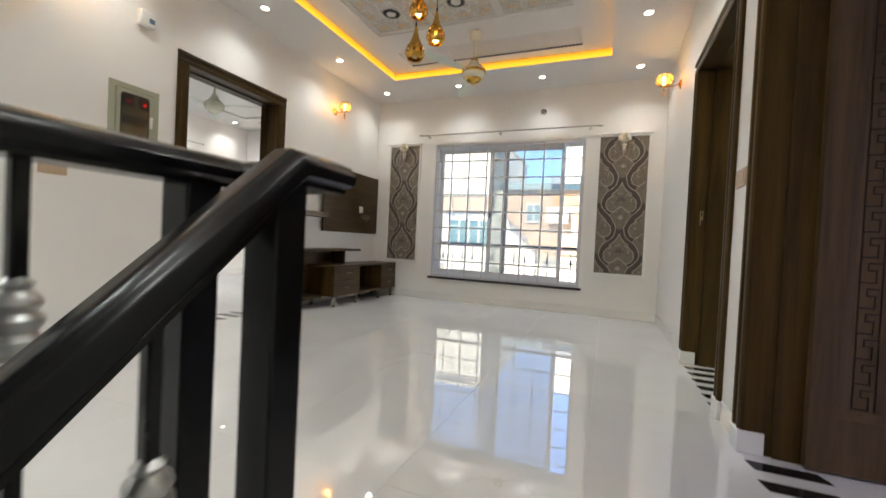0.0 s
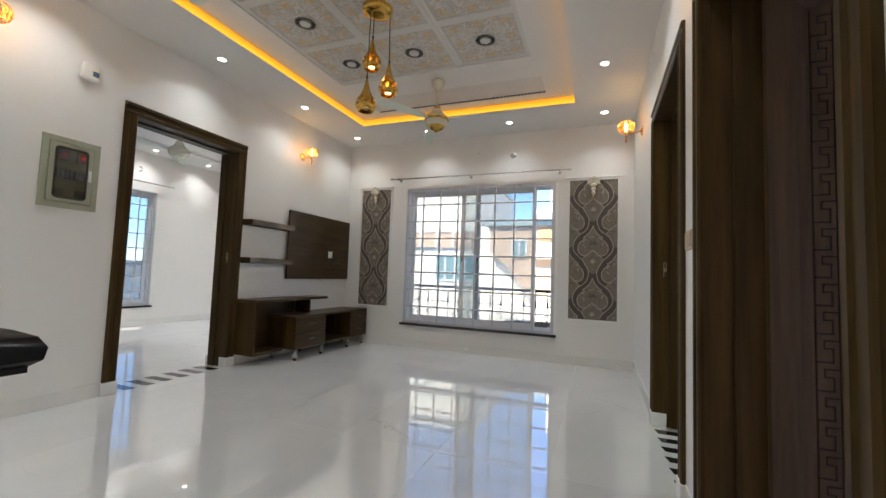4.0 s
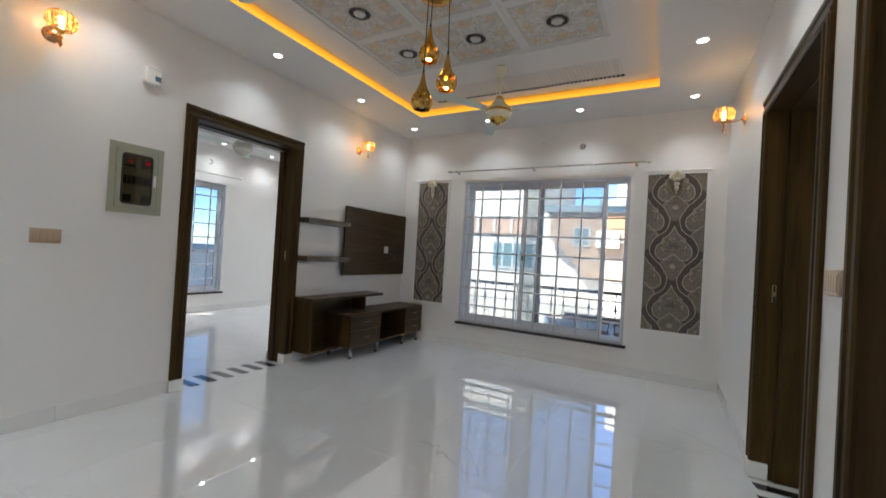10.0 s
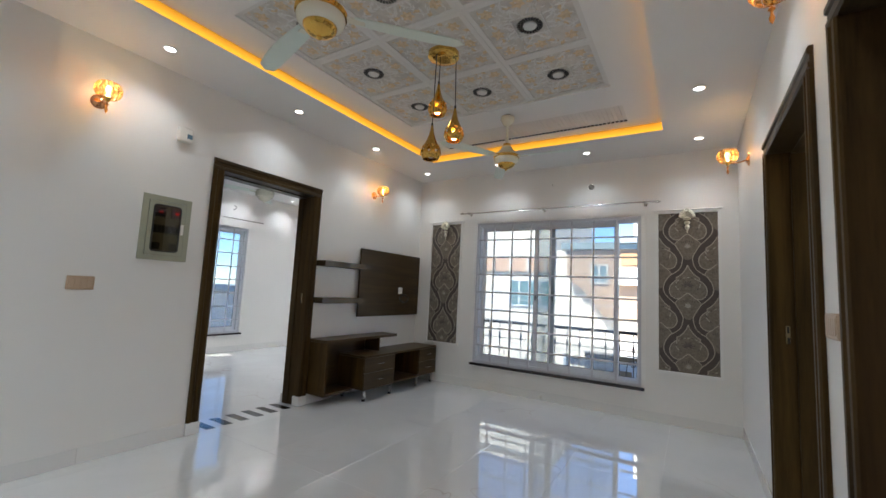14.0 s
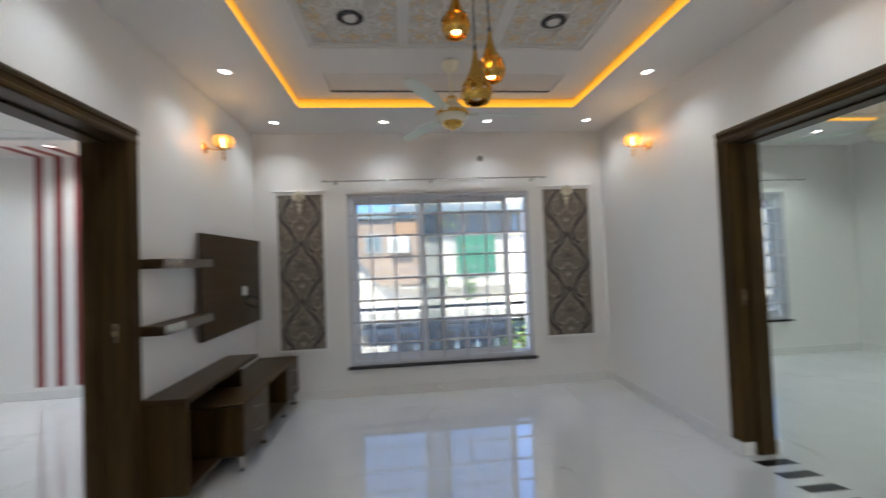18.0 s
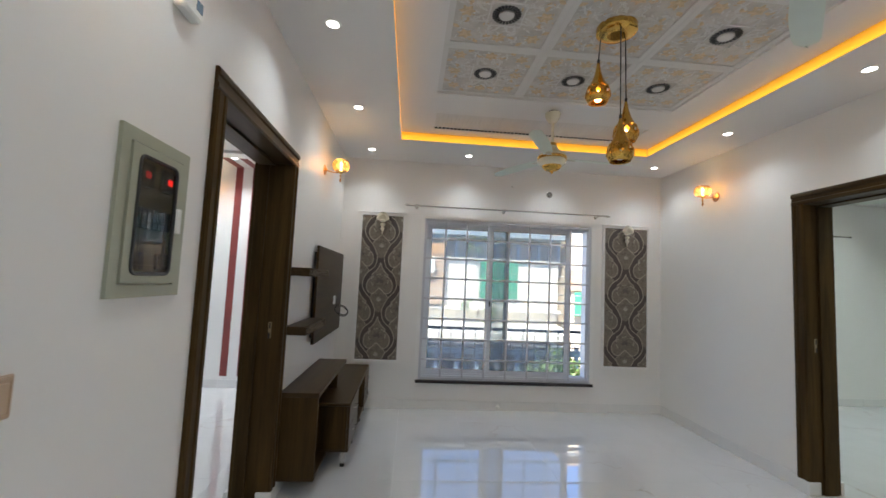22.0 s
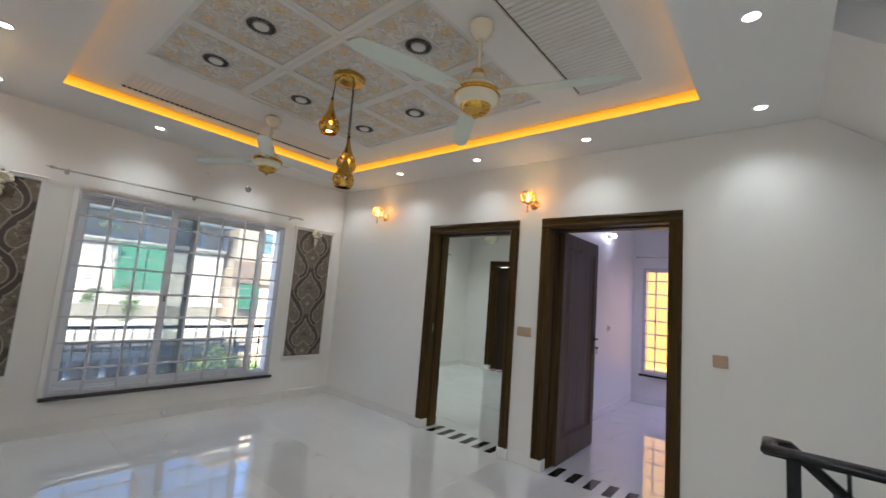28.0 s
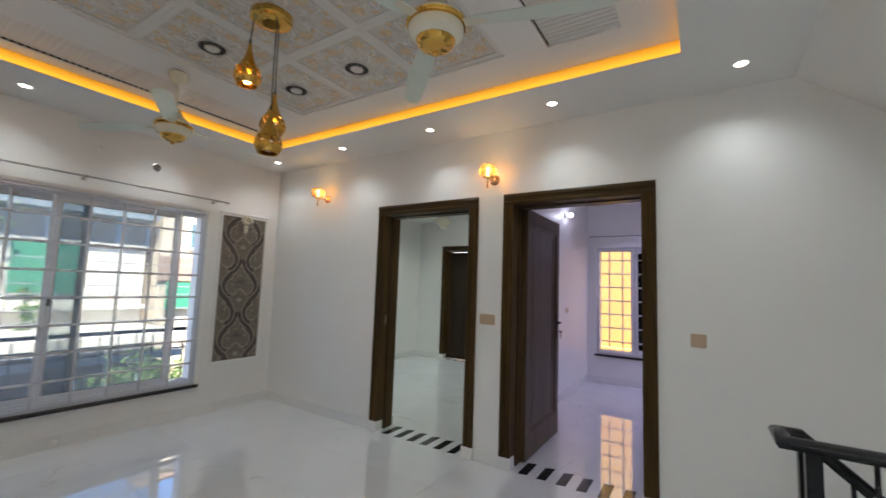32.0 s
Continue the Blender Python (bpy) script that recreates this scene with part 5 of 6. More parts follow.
db = thing("distribution_box", "grey-green steel distribution board with a smoked window and red meters", "distribution board", at=(XW, 1.785, 1.325))
y0, y1, z0, z1 = 1.617, 1.943, 1.320, 1.793
part("frame", Shape().holed(along_y(XW), y0, y1, z0, z1, 0.0005, 0.012, [(y0 + 0.036, y1 - 0.036, z0 + 0.036, z1 - 0.036)]), OLIVE, db, local=False, smooth=False)
door = part("door", Shape().holed(along_y(XW), y0 + 0.040, y1 - 0.040, z0 + 0.040, z1 - 0.040, 0.0035, 0.017, [(y0 + 0.075, y1 - 0.075, z0 + 0.070, z1 - 0.070)]), OLIVE, db, local=False, smooth=False)
rim = [(XW + 0.0165, (y0 + y1) / 2 + sy * ((y1 - y0) / 2 - 0.075 - 0.020) + 0.022 * math.cos(a), (z0 + z1) / 2 + sz * ((z1 - z0) / 2 - 0.070 - 0.020) + 0.022 * math.sin(a)) for sy, sz, a0 in ((1, 1, 0), (-1, 1, 1), (-1, -1, 2), (1, -1, 3)) for a in [math.pi / 2 * a0 + math.pi / 10 * j for j in range(6)]]
part("gasket", Shape().tube(rim, 0.006, 6, closed=True, up=(1, 0, 0)), DARK, door, "black rubber gasket", local=False)
back = part("interior", Shape().box((XW + 0.0008, y0 + 0.037, z0 + 0.037), (XW + 0.002, y1 - 0.037, z1 - 0.037)), plain("dark_olive_steel", (0.27, 0.24, 0.155), 0.5), db, local=False, smooth=False)
pane = part("smoked_window", Shape().box((XW + 0.0150, y0 + 0.074, z0 + 0.069), (XW + 0.0165, y1 - 0.074, z1 - 0.069)), SMOKED, door, local=False, smooth=False)
pane.visible_shadow = False
for ya_, yb_ in ((1.712, 1.765), (1.820, 1.872)):
    m = part("meter", Shape().cbox((XW + 0.002, ya_ - 0.012, 1.640), (XW + 0.012, yb_ + 0.004, 1.712), 0.002), DARK, db, "black digital meter", local=False)
    digits = Shape()
    for q in range(2):
        yq = ya_ + 0.014 + 0.013 * q
        digits.holed(along_y(XW), yq, yq + 0.009, 1.668, 1.677, 0.0121, 0.0128, [(yq + 0.002, yq + 0.007, 1.670, 1.675)])
        digits.holed(along_y(XW), yq, yq + 0.009, 1.6775, 1.6865, 0.0121, 0.0128, [(yq + 0.002, yq + 0.007, 1.6795, 1.6845)])
    tagged(part("display", digits, LED_RED if ya_ > 1.8 else LED_DIM, m, "red lit digits", local=False, smooth=False), kind="stuff")
for k in range(7):
    part("breaker", Shape().cbox((XW + 0.002, 1.700 + 0.026 * k, 1.520), (XW + 0.012, 1.723 + 0.026 * k, 1.580), 0.002).cbox((XW + 0.0121, 1.706 + 0.026 * k, 1.54), (XW + 0.0145, 1.717 + 0.026 * k, 1.56), 0.001), DARK, db, local=False)
for ya_ in (1.702, 1.815):
    part("changeover_switch", Shape().cbox((XW + 0.002, ya_, 1.400), (XW + 0.014, ya_ + 0.050, 1.450), 0.002), DARK, db, local=False)
part("catch", Shape().cbox((XW + 0.0172, y1 - 0.068, 1.520), (XW + 0.030, y1 - 0.050, 1.600), 0.002), WHITEP, door, "white catch", local=False)


# ---- lamps ----
def downlight(x, y, z, group, colour=(0.90, 0.96, 1.0), watts=SPOT_W):
    d = thing("downlight", "round white recessed downlight, lit", "downlight", at=(x, y, z), group=group)
    part("trim_ring", Shape().lathe([(0.032, -0.0005), (0.044, -0.0005), (0.043, -0.004), (0.033, -0.006), (0.032, -0.0005)], 24), WHITEP, d)
    part("lens", Shape().lathe([(0.0315, -0.0008), (0.0315, -0.003), (0.0, -0.003)], 24), LENS, d, "glowing white lens")
    lamp_at("downlight_lamp", "SPOT", (0, 0, -0.012), watts, colour, d, 0.035, cone=radians(132), blend=1.0)
    return d


first = downlight(-2.665, 4.705, ZC, "lounge downlights")
for x, y in [(-1.640, 4.705), (-0.610, 4.695), (0.412, 4.675), (-2.675, 3.670), (-2.680, 2.615), (-2.685, 1.545),
             (0.400, 3.625), (0.405, 2.570), (0.402, 1.505), (0.408, 0.408), (-0.590, 0.408), (-1.640, 0.412)]:
    copy_thing(first, pose(x, y, ZC))
# Unseen corner downlight, added to complete the west and south rows.
copy_thing(first, pose(-2.690, 0.412, ZC))
# Unseen hall downlights, added to brighten the hall and the lower west wall.
hall = downlight(-1.95, -0.40, ZC, "hall downlights", watts=12)
for x, y in [(-2.69, -0.62), (-2.69, -1.65), (-1.95, -1.45)]:
    copy_thing(hall, pose(x, y, ZC))
w1 = downlight(-6.03, 4.30, 2.72, "bedroom downlights", (0.93, 0.96, 1.0), 6)
for x, y in [(-6.03, 5.20), (-6.03, 3.40), (-6.03, 2.45), (-4.9, 1.5)]:
    copy_thing(w1, pose(x, y, 2.72))
w2 = downlight(-5.1, 5.30, 2.72, "bedroom downlights", (0.93, 0.96, 1.0), 15)
for x, y in [(-4.3, 5.30), (-3.55, 5.30)]:
    copy_thing(w2, pose(x, y, 2.72))
e1 = downlight(2.0, 4.95, 2.70, "bedroom downlights", (0.88, 1.0, 0.96), 11)
for x, y in [(3.30, 4.95), (2.2, 2.6), (3.7, 2.6), (4.17, 4.0)]:
    copy_thing(e1, pose(x, y, 2.70))
# Unseen violet downlights, added to light the corner room and the carved leaf.
e2_fill = downlight(2.6, -0.30, 2.78, "corner room downlights", (0.60, 0.575, 1.0), 27)
copy_thing(e2_fill, pose(3.9, 0.9, 2.78))
bulb = thing("wall_bulb", "bare cool white bulb in a holder on the wall, lit", "wall lamp", at=(3.15, E2ROOM[2], 2.43))
part("holder", Shape().lathe([(0.035, 0.0), (0.035, 0.012), (0.020, 0.020), (0.018, 0.045), (0.0, 0.046)], 16, (3.15, E2ROOM[2] - 0.0005, 2.43), R90), WHITEP, bulb, local=False)
part("globe", Shape().lathe([(0.0, 0.0465), (0.018, 0.048), (0.026, 0.062), (0.030, 0.080), (0.024, 0.098), (0.0, 0.108)], 16, (3.15, E2ROOM[2] - 0.0005, 2.43), R90), glow("cool_bulb", (0.85, 0.85, 1.0), 6.0), bulb, "glowing cool white globe", local=False).visible_shadow = False
lamp_at("bulb_lamp", "POINT", (0, -0.08, 0), 0.35, (0.66, 0.64, 1.0), bulb, 0.03)
plate = thing("switch_plate", "grey plastic switch plate beside the carved door", "switch plate", at=(3.26, E2ROOM[2], 1.10))
part("plate", Shape().cbox((3.20, E2ROOM[2] - 0.009, 1.10), (3.32, E2ROOM[2] - 0.0005, 1.19), 0.003), WHITEP, plate, local=False)
for k in range(2):
    part("rocker", Shape().cbox((3.212 + 0.05 * k, E2ROOM[2] - 0.012, 1.115), (3.258 + 0.05 * k, E2ROOM[2] - 0.0092, 1.175), 0.002), BEIGE, plate, local=False)


def sconce():
    """A crystal drum on a gold arm. Local: the wall is x = 0, the arm goes to +x."""
    s = thing("wall_sconce", "gold wall sconce with an amber crystal drum shade, lit", "wall lamp", group="crystal sconces")
    ry = Matrix.Rotation(math.pi / 2, 3, "Y")
    part("backplate", Shape().lathe([(0.046, 0.0), (0.046, 0.006), (0.036, 0.012), (0.030, 0.013), (0.018, 0.020), (0.0, 0.022)], 24, (0.0005, 0, -0.045), ry), ROSE, s)
    part("arm", Shape().tube([(0.018, 0, -0.045), (0.06, 0, -0.058), (0.11, 0, -0.062), (0.140, 0, -0.052)], 0.006, 8), ROSE, s)
    part("cup", Shape().lathe([(0.0, -0.075), (0.010, -0.072), (0.016, -0.060), (0.026, -0.050), (0.024, -0.046), (0.0, -0.046)], 16, (0.140, 0, 0)), GOLD, s)
    part("drop", Shape().lathe([(0.0, -0.150), (0.006, -0.138), (0.010, -0.125), (0.005, -0.112), (0.004, -0.098), (0.012, -0.090), (0.004, -0.080), (0.0, -0.076)], 10, (0.140, 0, 0)), AMBER, s, "hanging crystal drop")
    rows = [(0.050, -0.046), (0.068, -0.022), (0.072, 0.004), (0.064, 0.034), (0.052, 0.048)]
    wires = Shape()
    for r, z in (rows[0], rows[1], rows[3], rows[4]):
        wires.tube([(0.140 + r * math.cos(a), r * math.sin(a), z) for a in [2 * math.pi * k / 28 for k in range(28)]], 0.0021, 6, closed=True)
    n = 14
    for k in range(n):
        a = 2 * math.pi * k / n
        wires.tube([(0.140 + r * math.cos(a), r * math.sin(a), z) for r, z in rows], 0.0014, 5)
    part("wire_cage", wires, ROSE, s)
    for k in range(n):
        a0, a1 = 2 * math.pi * (k + 0.13) / n, 2 * math.pi * (k + 0.87) / n
        am = (a0 + a1) / 2
        for (r0, zz0), (r1, zz1) in zip(rows, rows[1:]):
            zm, rm = (zz0 + zz1) / 2, (r0 + r1) / 2 * 1.09
            d = (zz1 - zz0) * 0.06
            v = [(0.140 + r * math.cos(a), r * math.sin(a), z) for r, z, a in ((r0, zz0 + d, a0), (r0, zz0 + d, a1), (r1, zz1 - d, a1), (r1, zz1 - d, a0), (rm, zm, am))]
            part("crystal", Shape().add(v, [(0, 1, 4), (1, 2, 4), (2, 3, 4), (3, 0, 4)]), AMBER, s, smooth=False)
    part("bulb", Shape().lathe([(0.0, -0.045), (0.010, -0.043), (0.011, -0.015), (0.017, 0.0), (0.017, 0.012), (0.009, 0.028), (0.0, 0.033)], 12, (0.140, 0, 0)), BULB, s, "glowing warm bulb").visible_shadow = False
    lamp_at("sconce_lamp", "POINT", (0.140, 0, 0.004), SCONCE_W * 1.25, (1.0, 0.62, 0.27), s, 0.007)
    return s


sc = sconce()
sc.matrix_basis = pose(XW, 1.298, 2.372)
copy_thing(sc, pose(XW, 4.040, 2.368))
copy_thing(sc, pose(XE, 4.180, 2.390, 0, 0, 180))
copy_thing(sc, pose(XE, 2.100, 2.378, 0, 0, 180))
copy_thing(sc, pose(-4.725, WROOM[2], 2.425, 0, 0, -90))


CAPX, CAPY = -1.127, 2.572
chandelier = thing("pendant_cluster", "gold ceiling plate with three pierced teardrop pendants, two of them lit", "pendant lamp", at=(CAPX, CAPY, ZT))
part("ceiling_plate", Shape().lathe([(0.0, -0.030), (0.045, -0.030), (0.050, -0.024), (0.098, -0.020), (0.108, -0.012), (0.108, 0.018), (0.0, 0.018)], 36, (CAPX, CAPY, ZT)), GOLD, chandelier, local=False)
TEAR = [(0.006, 0.235), (0.010, 0.215), (0.014, 0.190), (0.020, 0.165), (0.028, 0.140), (0.038, 0.118), (0.048, 0.100), (0.056, 0.084), (0.062, 0.068), (0.0655, 0.052), (0.0665, 0.038), (0.065, 0.024), (0.060, 0.012), (0.053, 0.002), (0.050, 0.0)]


def pierced(at):
    """A turned teardrop shell with two rows of eye-shaped holes round its belly."""
    fine = []
    for (r0, h0), (r1, h1) in zip(TEAR, TEAR[1:]):
        fine += [(r0 + (r1 - r0) * k / 3, h0 + (h1 - h0) * k / 3) for k in range(3)]
    fine.append(TEAR[-1])
    n = 80
    s = Shape()
    verts = [(at[0] + r * math.cos(2 * math.pi * k / n), at[1] + r * math.sin(2 * math.pi * k / n), at[2] + h) for r, h in fine for k in range(n)]
    faces = []
    for i in range(len(fine) - 1):
        h = (fine[i][1] + fine[i + 1][1]) / 2
        for k in range(n):
            cut = False
            for mid, tall, off in ((0.052, 0.022, 0.0), (0.082, 0.008, 0.5)):
                u = ((k + 0.5) / 10 + off) % 1.0 - 0.5
                e = abs(h - mid) / tall
                cut |= e < 1 and abs(u) < 0.27 * (1 - e ** 1.6)
            if not cut:
                faces.append((i * n + k, i * n + (k + 1) % n, (i + 1) * n + (k + 1) % n, (i + 1) * n + k))
    s.add(verts, faces)
    # raised rims round the holes
    rims = Shape()
    for mid, tall, off in ((0.052, 0.024, 0.0), (0.082, 0.009, 0.5)):
        for q in range(8):
            ring = []
            for j in range(16):
                t = 2 * math.pi * j / 16
                h = mid + (tall + 0.001) * math.sin(t)
                a = 2 * math.pi * (q + 0.5 - off + 0.33 * math.cos(t) * (1 - 0.55 * abs(math.sin(t)))) / 8
                r = next(r0 + (r1 - r0) * (h0 - h) / (h0 - h1) for (r0, h0), (r1, h1) in zip(TEAR, TEAR[1:]) if h0 >= h >= h1) + 0.0012
                ring.append((at[0] + r * math.cos(a), at[1] + r * math.sin(a), at[2] + h))
            rims.tube(ring, 0.0017, 5, closed=True)
    return s, rims


for px, py, pz in ((-1.198, 2.638, 2.446), (-1.042, 2.622, 2.226), (-1.140, 2.497, 2.070)):
    pierced_shell, eyelets = pierced((px, py, pz))
    shell = part("shade", pierced_shell, GOLD, chandelier, "pierced gold teardrop shade", local=False)
    tagged(part("eyelet_rims", eyelets, GOLD, shell, local=False), kind="stuff")
    part("rim", Shape().tube([(px + 0.050 * math.cos(a), py + 0.050 * math.sin(a), pz) for a in [2 * math.pi * k / 40 for k in range(40)]], 0.003, 6, closed=True), GOLD, shell, local=False)
    lit = pz > 2.1
    part("bulb", Shape().lathe([(0.0, 0.006), (0.014, 0.010), (0.022, 0.024), (0.019, 0.042), (0.010, 0.060), (0.0, 0.070)], 14, (px, py, pz)), BULB if lit else DULL_BULB, shell, "glowing warm bulb" if lit else "unlit bulb", local=False).visible_shadow = not lit
    cx_, cy_ = CAPX + (px - CAPX) * 0.9, CAPY + (py - CAPY) * 0.9
    part("cord", Shape().tube([(cx_, cy_, ZT - 0.022), (px, py, pz + 0.24)], 0.0035, 6).tube([(px, py, pz + 0.228), (px, py, pz + 0.25)], 0.0075, 10), DARK, chandelier, local=False)
    if not lit:
        continue
    lamp_at("pendant_lamp", "POINT", (px - CAPX, py - CAPY, pz + 0.045 - ZT), PENDANT_W, (1.0, 0.62, 0.24), chandelier, 0.015)


# ---- ceiling fans ----
def ceiling_fan(x, y, z, turn, group="cream ceiling fans", trim=GOLD, look_words="cream and gold ceiling fan with three pale blades"):
    """z: the ceiling it hangs from. The blades stand still."""
    f = thing("ceiling_fan", look_words, "ceiling fan", at=(x, y, z), group=group, turn=turn)
    part("canopy", Shape().lathe([(0.050, -0.014), (0.062, -0.012), (0.064, -0.026), (0.056, -0.054), (0.036, -0.086), (0.020, -0.096), (0.0, -0.096)], 28), CREAM, f)
    part("ceiling_hook", Shape().lathe([(0.045, 0.0), (0.045, -0.013), (0.0, -0.0135)], 16), DARK, f, "black hook plate above the canopy")
    part("rod", Shape().tube([(0, 0, -0.09), (0, 0, -0.285)], 0.012, 12), CREAM, f)
    part("rod_cap", Shape().lathe([(0.0, -0.262), (0.032, -0.264), (0.036, -0.282), (0.040, -0.290)], 24), trim, f)
    m = part("motor", Shape().lathe([(0.038, -0.290), (0.052, -0.315), (0.082, -0.345), (0.104, -0.362), (0.112, -0.372), (0.112, -0.378)], 32), CREAM, f)
    part("gold_band", Shape().lathe([(0.112, -0.378), (0.118, -0.381), (0.115, -0.387), (0.119, -0.392), (0.115, -0.398), (0.117, -0.402), (0.110, -0.404)], 32), trim, m)
    part("lower_cover", Shape().lathe([(0.110, -0.404), (0.112, -0.420), (0.104, -0.440), (0.086, -0.452), (0.078, -0.454)], 32), CREAM, m)
    bowl = [(0.078 * math.cos(t), -0.452 - 0.048 * math.sin(t)) for t in [math.pi / 2 * k / 8 for k in range(8)]]
    part("bowl", Shape().lathe(bowl + [(0.012, -0.502), (0.014, -0.508), (0.006, -0.516), (0.0, -0.520)], 32), trim, m)
    blade = Shape()
    steps = 14
    top, bot = [], []
    for k in range(steps + 1):
        t = k / steps
        r = 0.150 + 0.540 * t
        half = 0.036 + 0.014 * math.sin(math.pi * min(1, t * 0.9)) - (0.045 * max(0, (t - 0.9) / 0.1) ** 2)
        tilt = 0.17
        top.append([(r, w * half + 0.008 * math.sin(3 * t), -0.392 + w * half * tilt + 0.002 - 0.01 * t) for w in (-1, -0.5, 0, 0.5, 1)])
        bot.append([(p[0], p[1], p[2] - 0.004) for p in top[-1]])
    rows = len(top)
    verts = [p for row in top for p in row] + [p for row in bot for p in row]
    o = rows * 5
    faces = []
    for i in range(rows - 1):
        for k in range(4):
            a = i * 5 + k
            faces += [(a, a + 5, a + 6, a + 1), (a + o, a + o + 1, a + o + 6, a + o + 5)]
        for k in (0, 4):
            a = i * 5 + k
            faces.append((a, a + o, a + o + 5, a + 5))
    faces += [tuple(range(5)) + tuple(range(o + 4, o - 1, -1)), tuple(range((rows - 1) * 5, rows * 5)) + tuple(range(o + rows * 5 - 1, o + (rows - 1) * 5 - 1, -1))]
    blade.add(verts, faces)
    data = blade.mesh("blade", BLADE)
    arm = Shape().cbox((0.095, -0.022, -0.397), (0.20, 0.022, -0.391), 0.002).mesh("blade_arm", CREAM)
    for k in range(3):
        b = new("blade", data)
        b.parent = f
        b.matrix_basis = pose(0, 0, 0, 0, 0, 120 * k)
        c = new("blade_arm", arm)
        c.parent = b
    return f


ceiling_fan(-1.110, 1.490, ZT, 45)
ceiling_fan(-1.095, 3.668, ZT, 120)
ceiling_fan(-4.45, 3.55, 2.75, 20, "white bedroom fans", CREAM, "plain cream ceiling fan with three pale blades")
ceiling_fan(2.75, 3.9, 2.78, 30, "white bedroom fans", CREAM, "plain cream ceiling fan with three pale blades")

# ---- the rooms beyond ----
for x in (-5.545, -5.340, -5.130, -4.400, -4.195):
    s = thing("wall_stripe", "maroon wallpaper stripe running up the wall and on to the ceiling", "wall stripe", at=(x, WROOM[2], 0.14), group="maroon stripes")
    part("upright_band", Shape().box((x - 0.043, WROOM[2] - 0.004, 0.140), (x + 0.043, WROOM[2] - 0.0005, 2.719)), RED_STRIPE, s, local=False, smooth=False)
    part("ceiling_band", Shape().box((x - 0.043, 5.30, 2.715), (x + 0.043, WROOM[2] - 0.0045, 2.7195)), RED_STRIPE, s, local=False, smooth=False)


def room_rod(a, b, off):
    """A plain rod before a bedroom window."""
    a, b, off = Vector(a), Vector(b), Vector(off)
    r = thing("curtain_rod", "slim steel curtain rod over a bedroom window", "curtain rod", at=tuple((a + b) / 2))
    part("pole", Shape().tube([a + off, b + off], 0.0085, 8), CHROME, r, local=False)
    for p in (a.lerp(b, 0.06), a.lerp(b, 0.94)):
        part("bracket", Shape().tube([p, p + off], 0.006, 8), CHROME, r, local=False)
    for p, way in ((a, -1), (b, 1)):
        d = (b - a).normalized() * way
        part("finial", Shape().tube([p + off, p + off + d * 0.012, p + off + d * 0.03, p + off + d * 0.045], [0.010, 0.015, 0.012, 0.003], 8), CHROME, r, local=False)


room_rod((WROOM[0], 2.85, 2.235), (WROOM[0], 4.74, 2.235), (0.075, 0, 0))
room_rod((1.85, E1ROOM[2], 2.24), (3.66, E1ROOM[2], 2.24), (0, -0.075, 0))
room_rod((E2ROOM[0], 0.75, 2.28), (E2ROOM[0], 2.10, 2.28), (-0.075, 0, 0))
hk = thing("wall_hook", "small dark cable hook on the bedroom wall", "hook", at=(WROOM[0], 4.25, 2.43))
part("eye", Shape().tube([(WROOM[0] + 0.001, 4.25, 2.47), (WROOM[0] + 0.03, 4.27, 2.45), (WROOM[0] + 0.035, 4.27, 2.41), (WROOM[0] + 0.01, 4.24, 2.39)], 0.006, 6), DARK, hk, local=False)

# ---- outside ----
ZG = -3.45
PLW = plain("white_render", (0.74, 0.69, 0.60), 0.8, spread=0.06, scale=0.8, fine=30, relief=0.2)
PLG = plain("grey_render", (0.50, 0.48, 0.44), 0.8, spread=0.08, scale=0.8, fine=30, relief=0.2)
PLB = plain("brown_render", (0.36, 0.25, 0.19), 0.8, spread=0.08, scale=0.8, fine=30, relief=0.2)
PLP = plain("peach_render", (0.55, 0.36, 0.25), 0.8, spread=0.08, scale=0.8, fine=30, relief=0.2)
PLO = plain("ochre_render", (0.44, 0.25, 0.12), 0.8, spread=0.06, scale=0.8, fine=30, relief=0.2)
PLY = plain("pale_yellow_render", (0.74, 0.44, 0.16), 0.8, spread=0.05, scale=0.8, fine=30, relief=0.2)
SLATE = plain("blue_slate_fascia", (0.24, 0.28, 0.31), 0.5, spread=0.15)
TEAL = plain("teal_fascia", (0.20, 0.26, 0.27), 0.5, spread=0.15)
PLT = plain("tan_render", (0.38, 0.27, 0.19), 0.8, spread=0.08, scale=0.8, fine=30, relief=0.2)
# shade under the roof edge is put into this grey, warmed against blue skylight
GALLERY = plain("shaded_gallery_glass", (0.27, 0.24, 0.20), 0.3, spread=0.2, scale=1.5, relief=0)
GREEN = plain("green_blind", (0.05, 0.26, 0.15), 0.6, spread=0.12)
BLUEP = plain("pale_blue_paint", (0.27, 0.34, 0.42), 0.45, spread=0.1)
FARGLASS = plain("tinted_far_glass", (0.12, 0.19, 0.21), 0.12, spread=0.2, relief=0)
ASPHALT = plain("asphalt", (0.07, 0.07, 0.07), 0.9, spread=0.25, scale=0.5, fine=40, relief=0.4)
FOLIAGE = plain("green_leaves", (0.13, 0.21, 0.055), 0.5, spread=0.5, scale=3, relief=0.1)
BARK = plain("bark", (0.12, 0.085, 0.06), 0.9, spread=0.3, scale=20, relief=0.5)
IRON = plain("black_iron", (0.014, 0.013, 0.013), 0.45, spread=0.3)
solid("ground", Shape().box((-400, -300, ZG - 0.4), (400, 400, ZG)), ASPHALT, "grey asphalt street and ground", "ground", "structure", smooth=False)
solid("facade", Shape().holed(along_x(YN + T), XW - 4.0, XE + 5.0, ZG, -0.201, 0.001, 0.20), PLW, "white rendered front of the house below the floor", "facade", "structure", smooth=False)
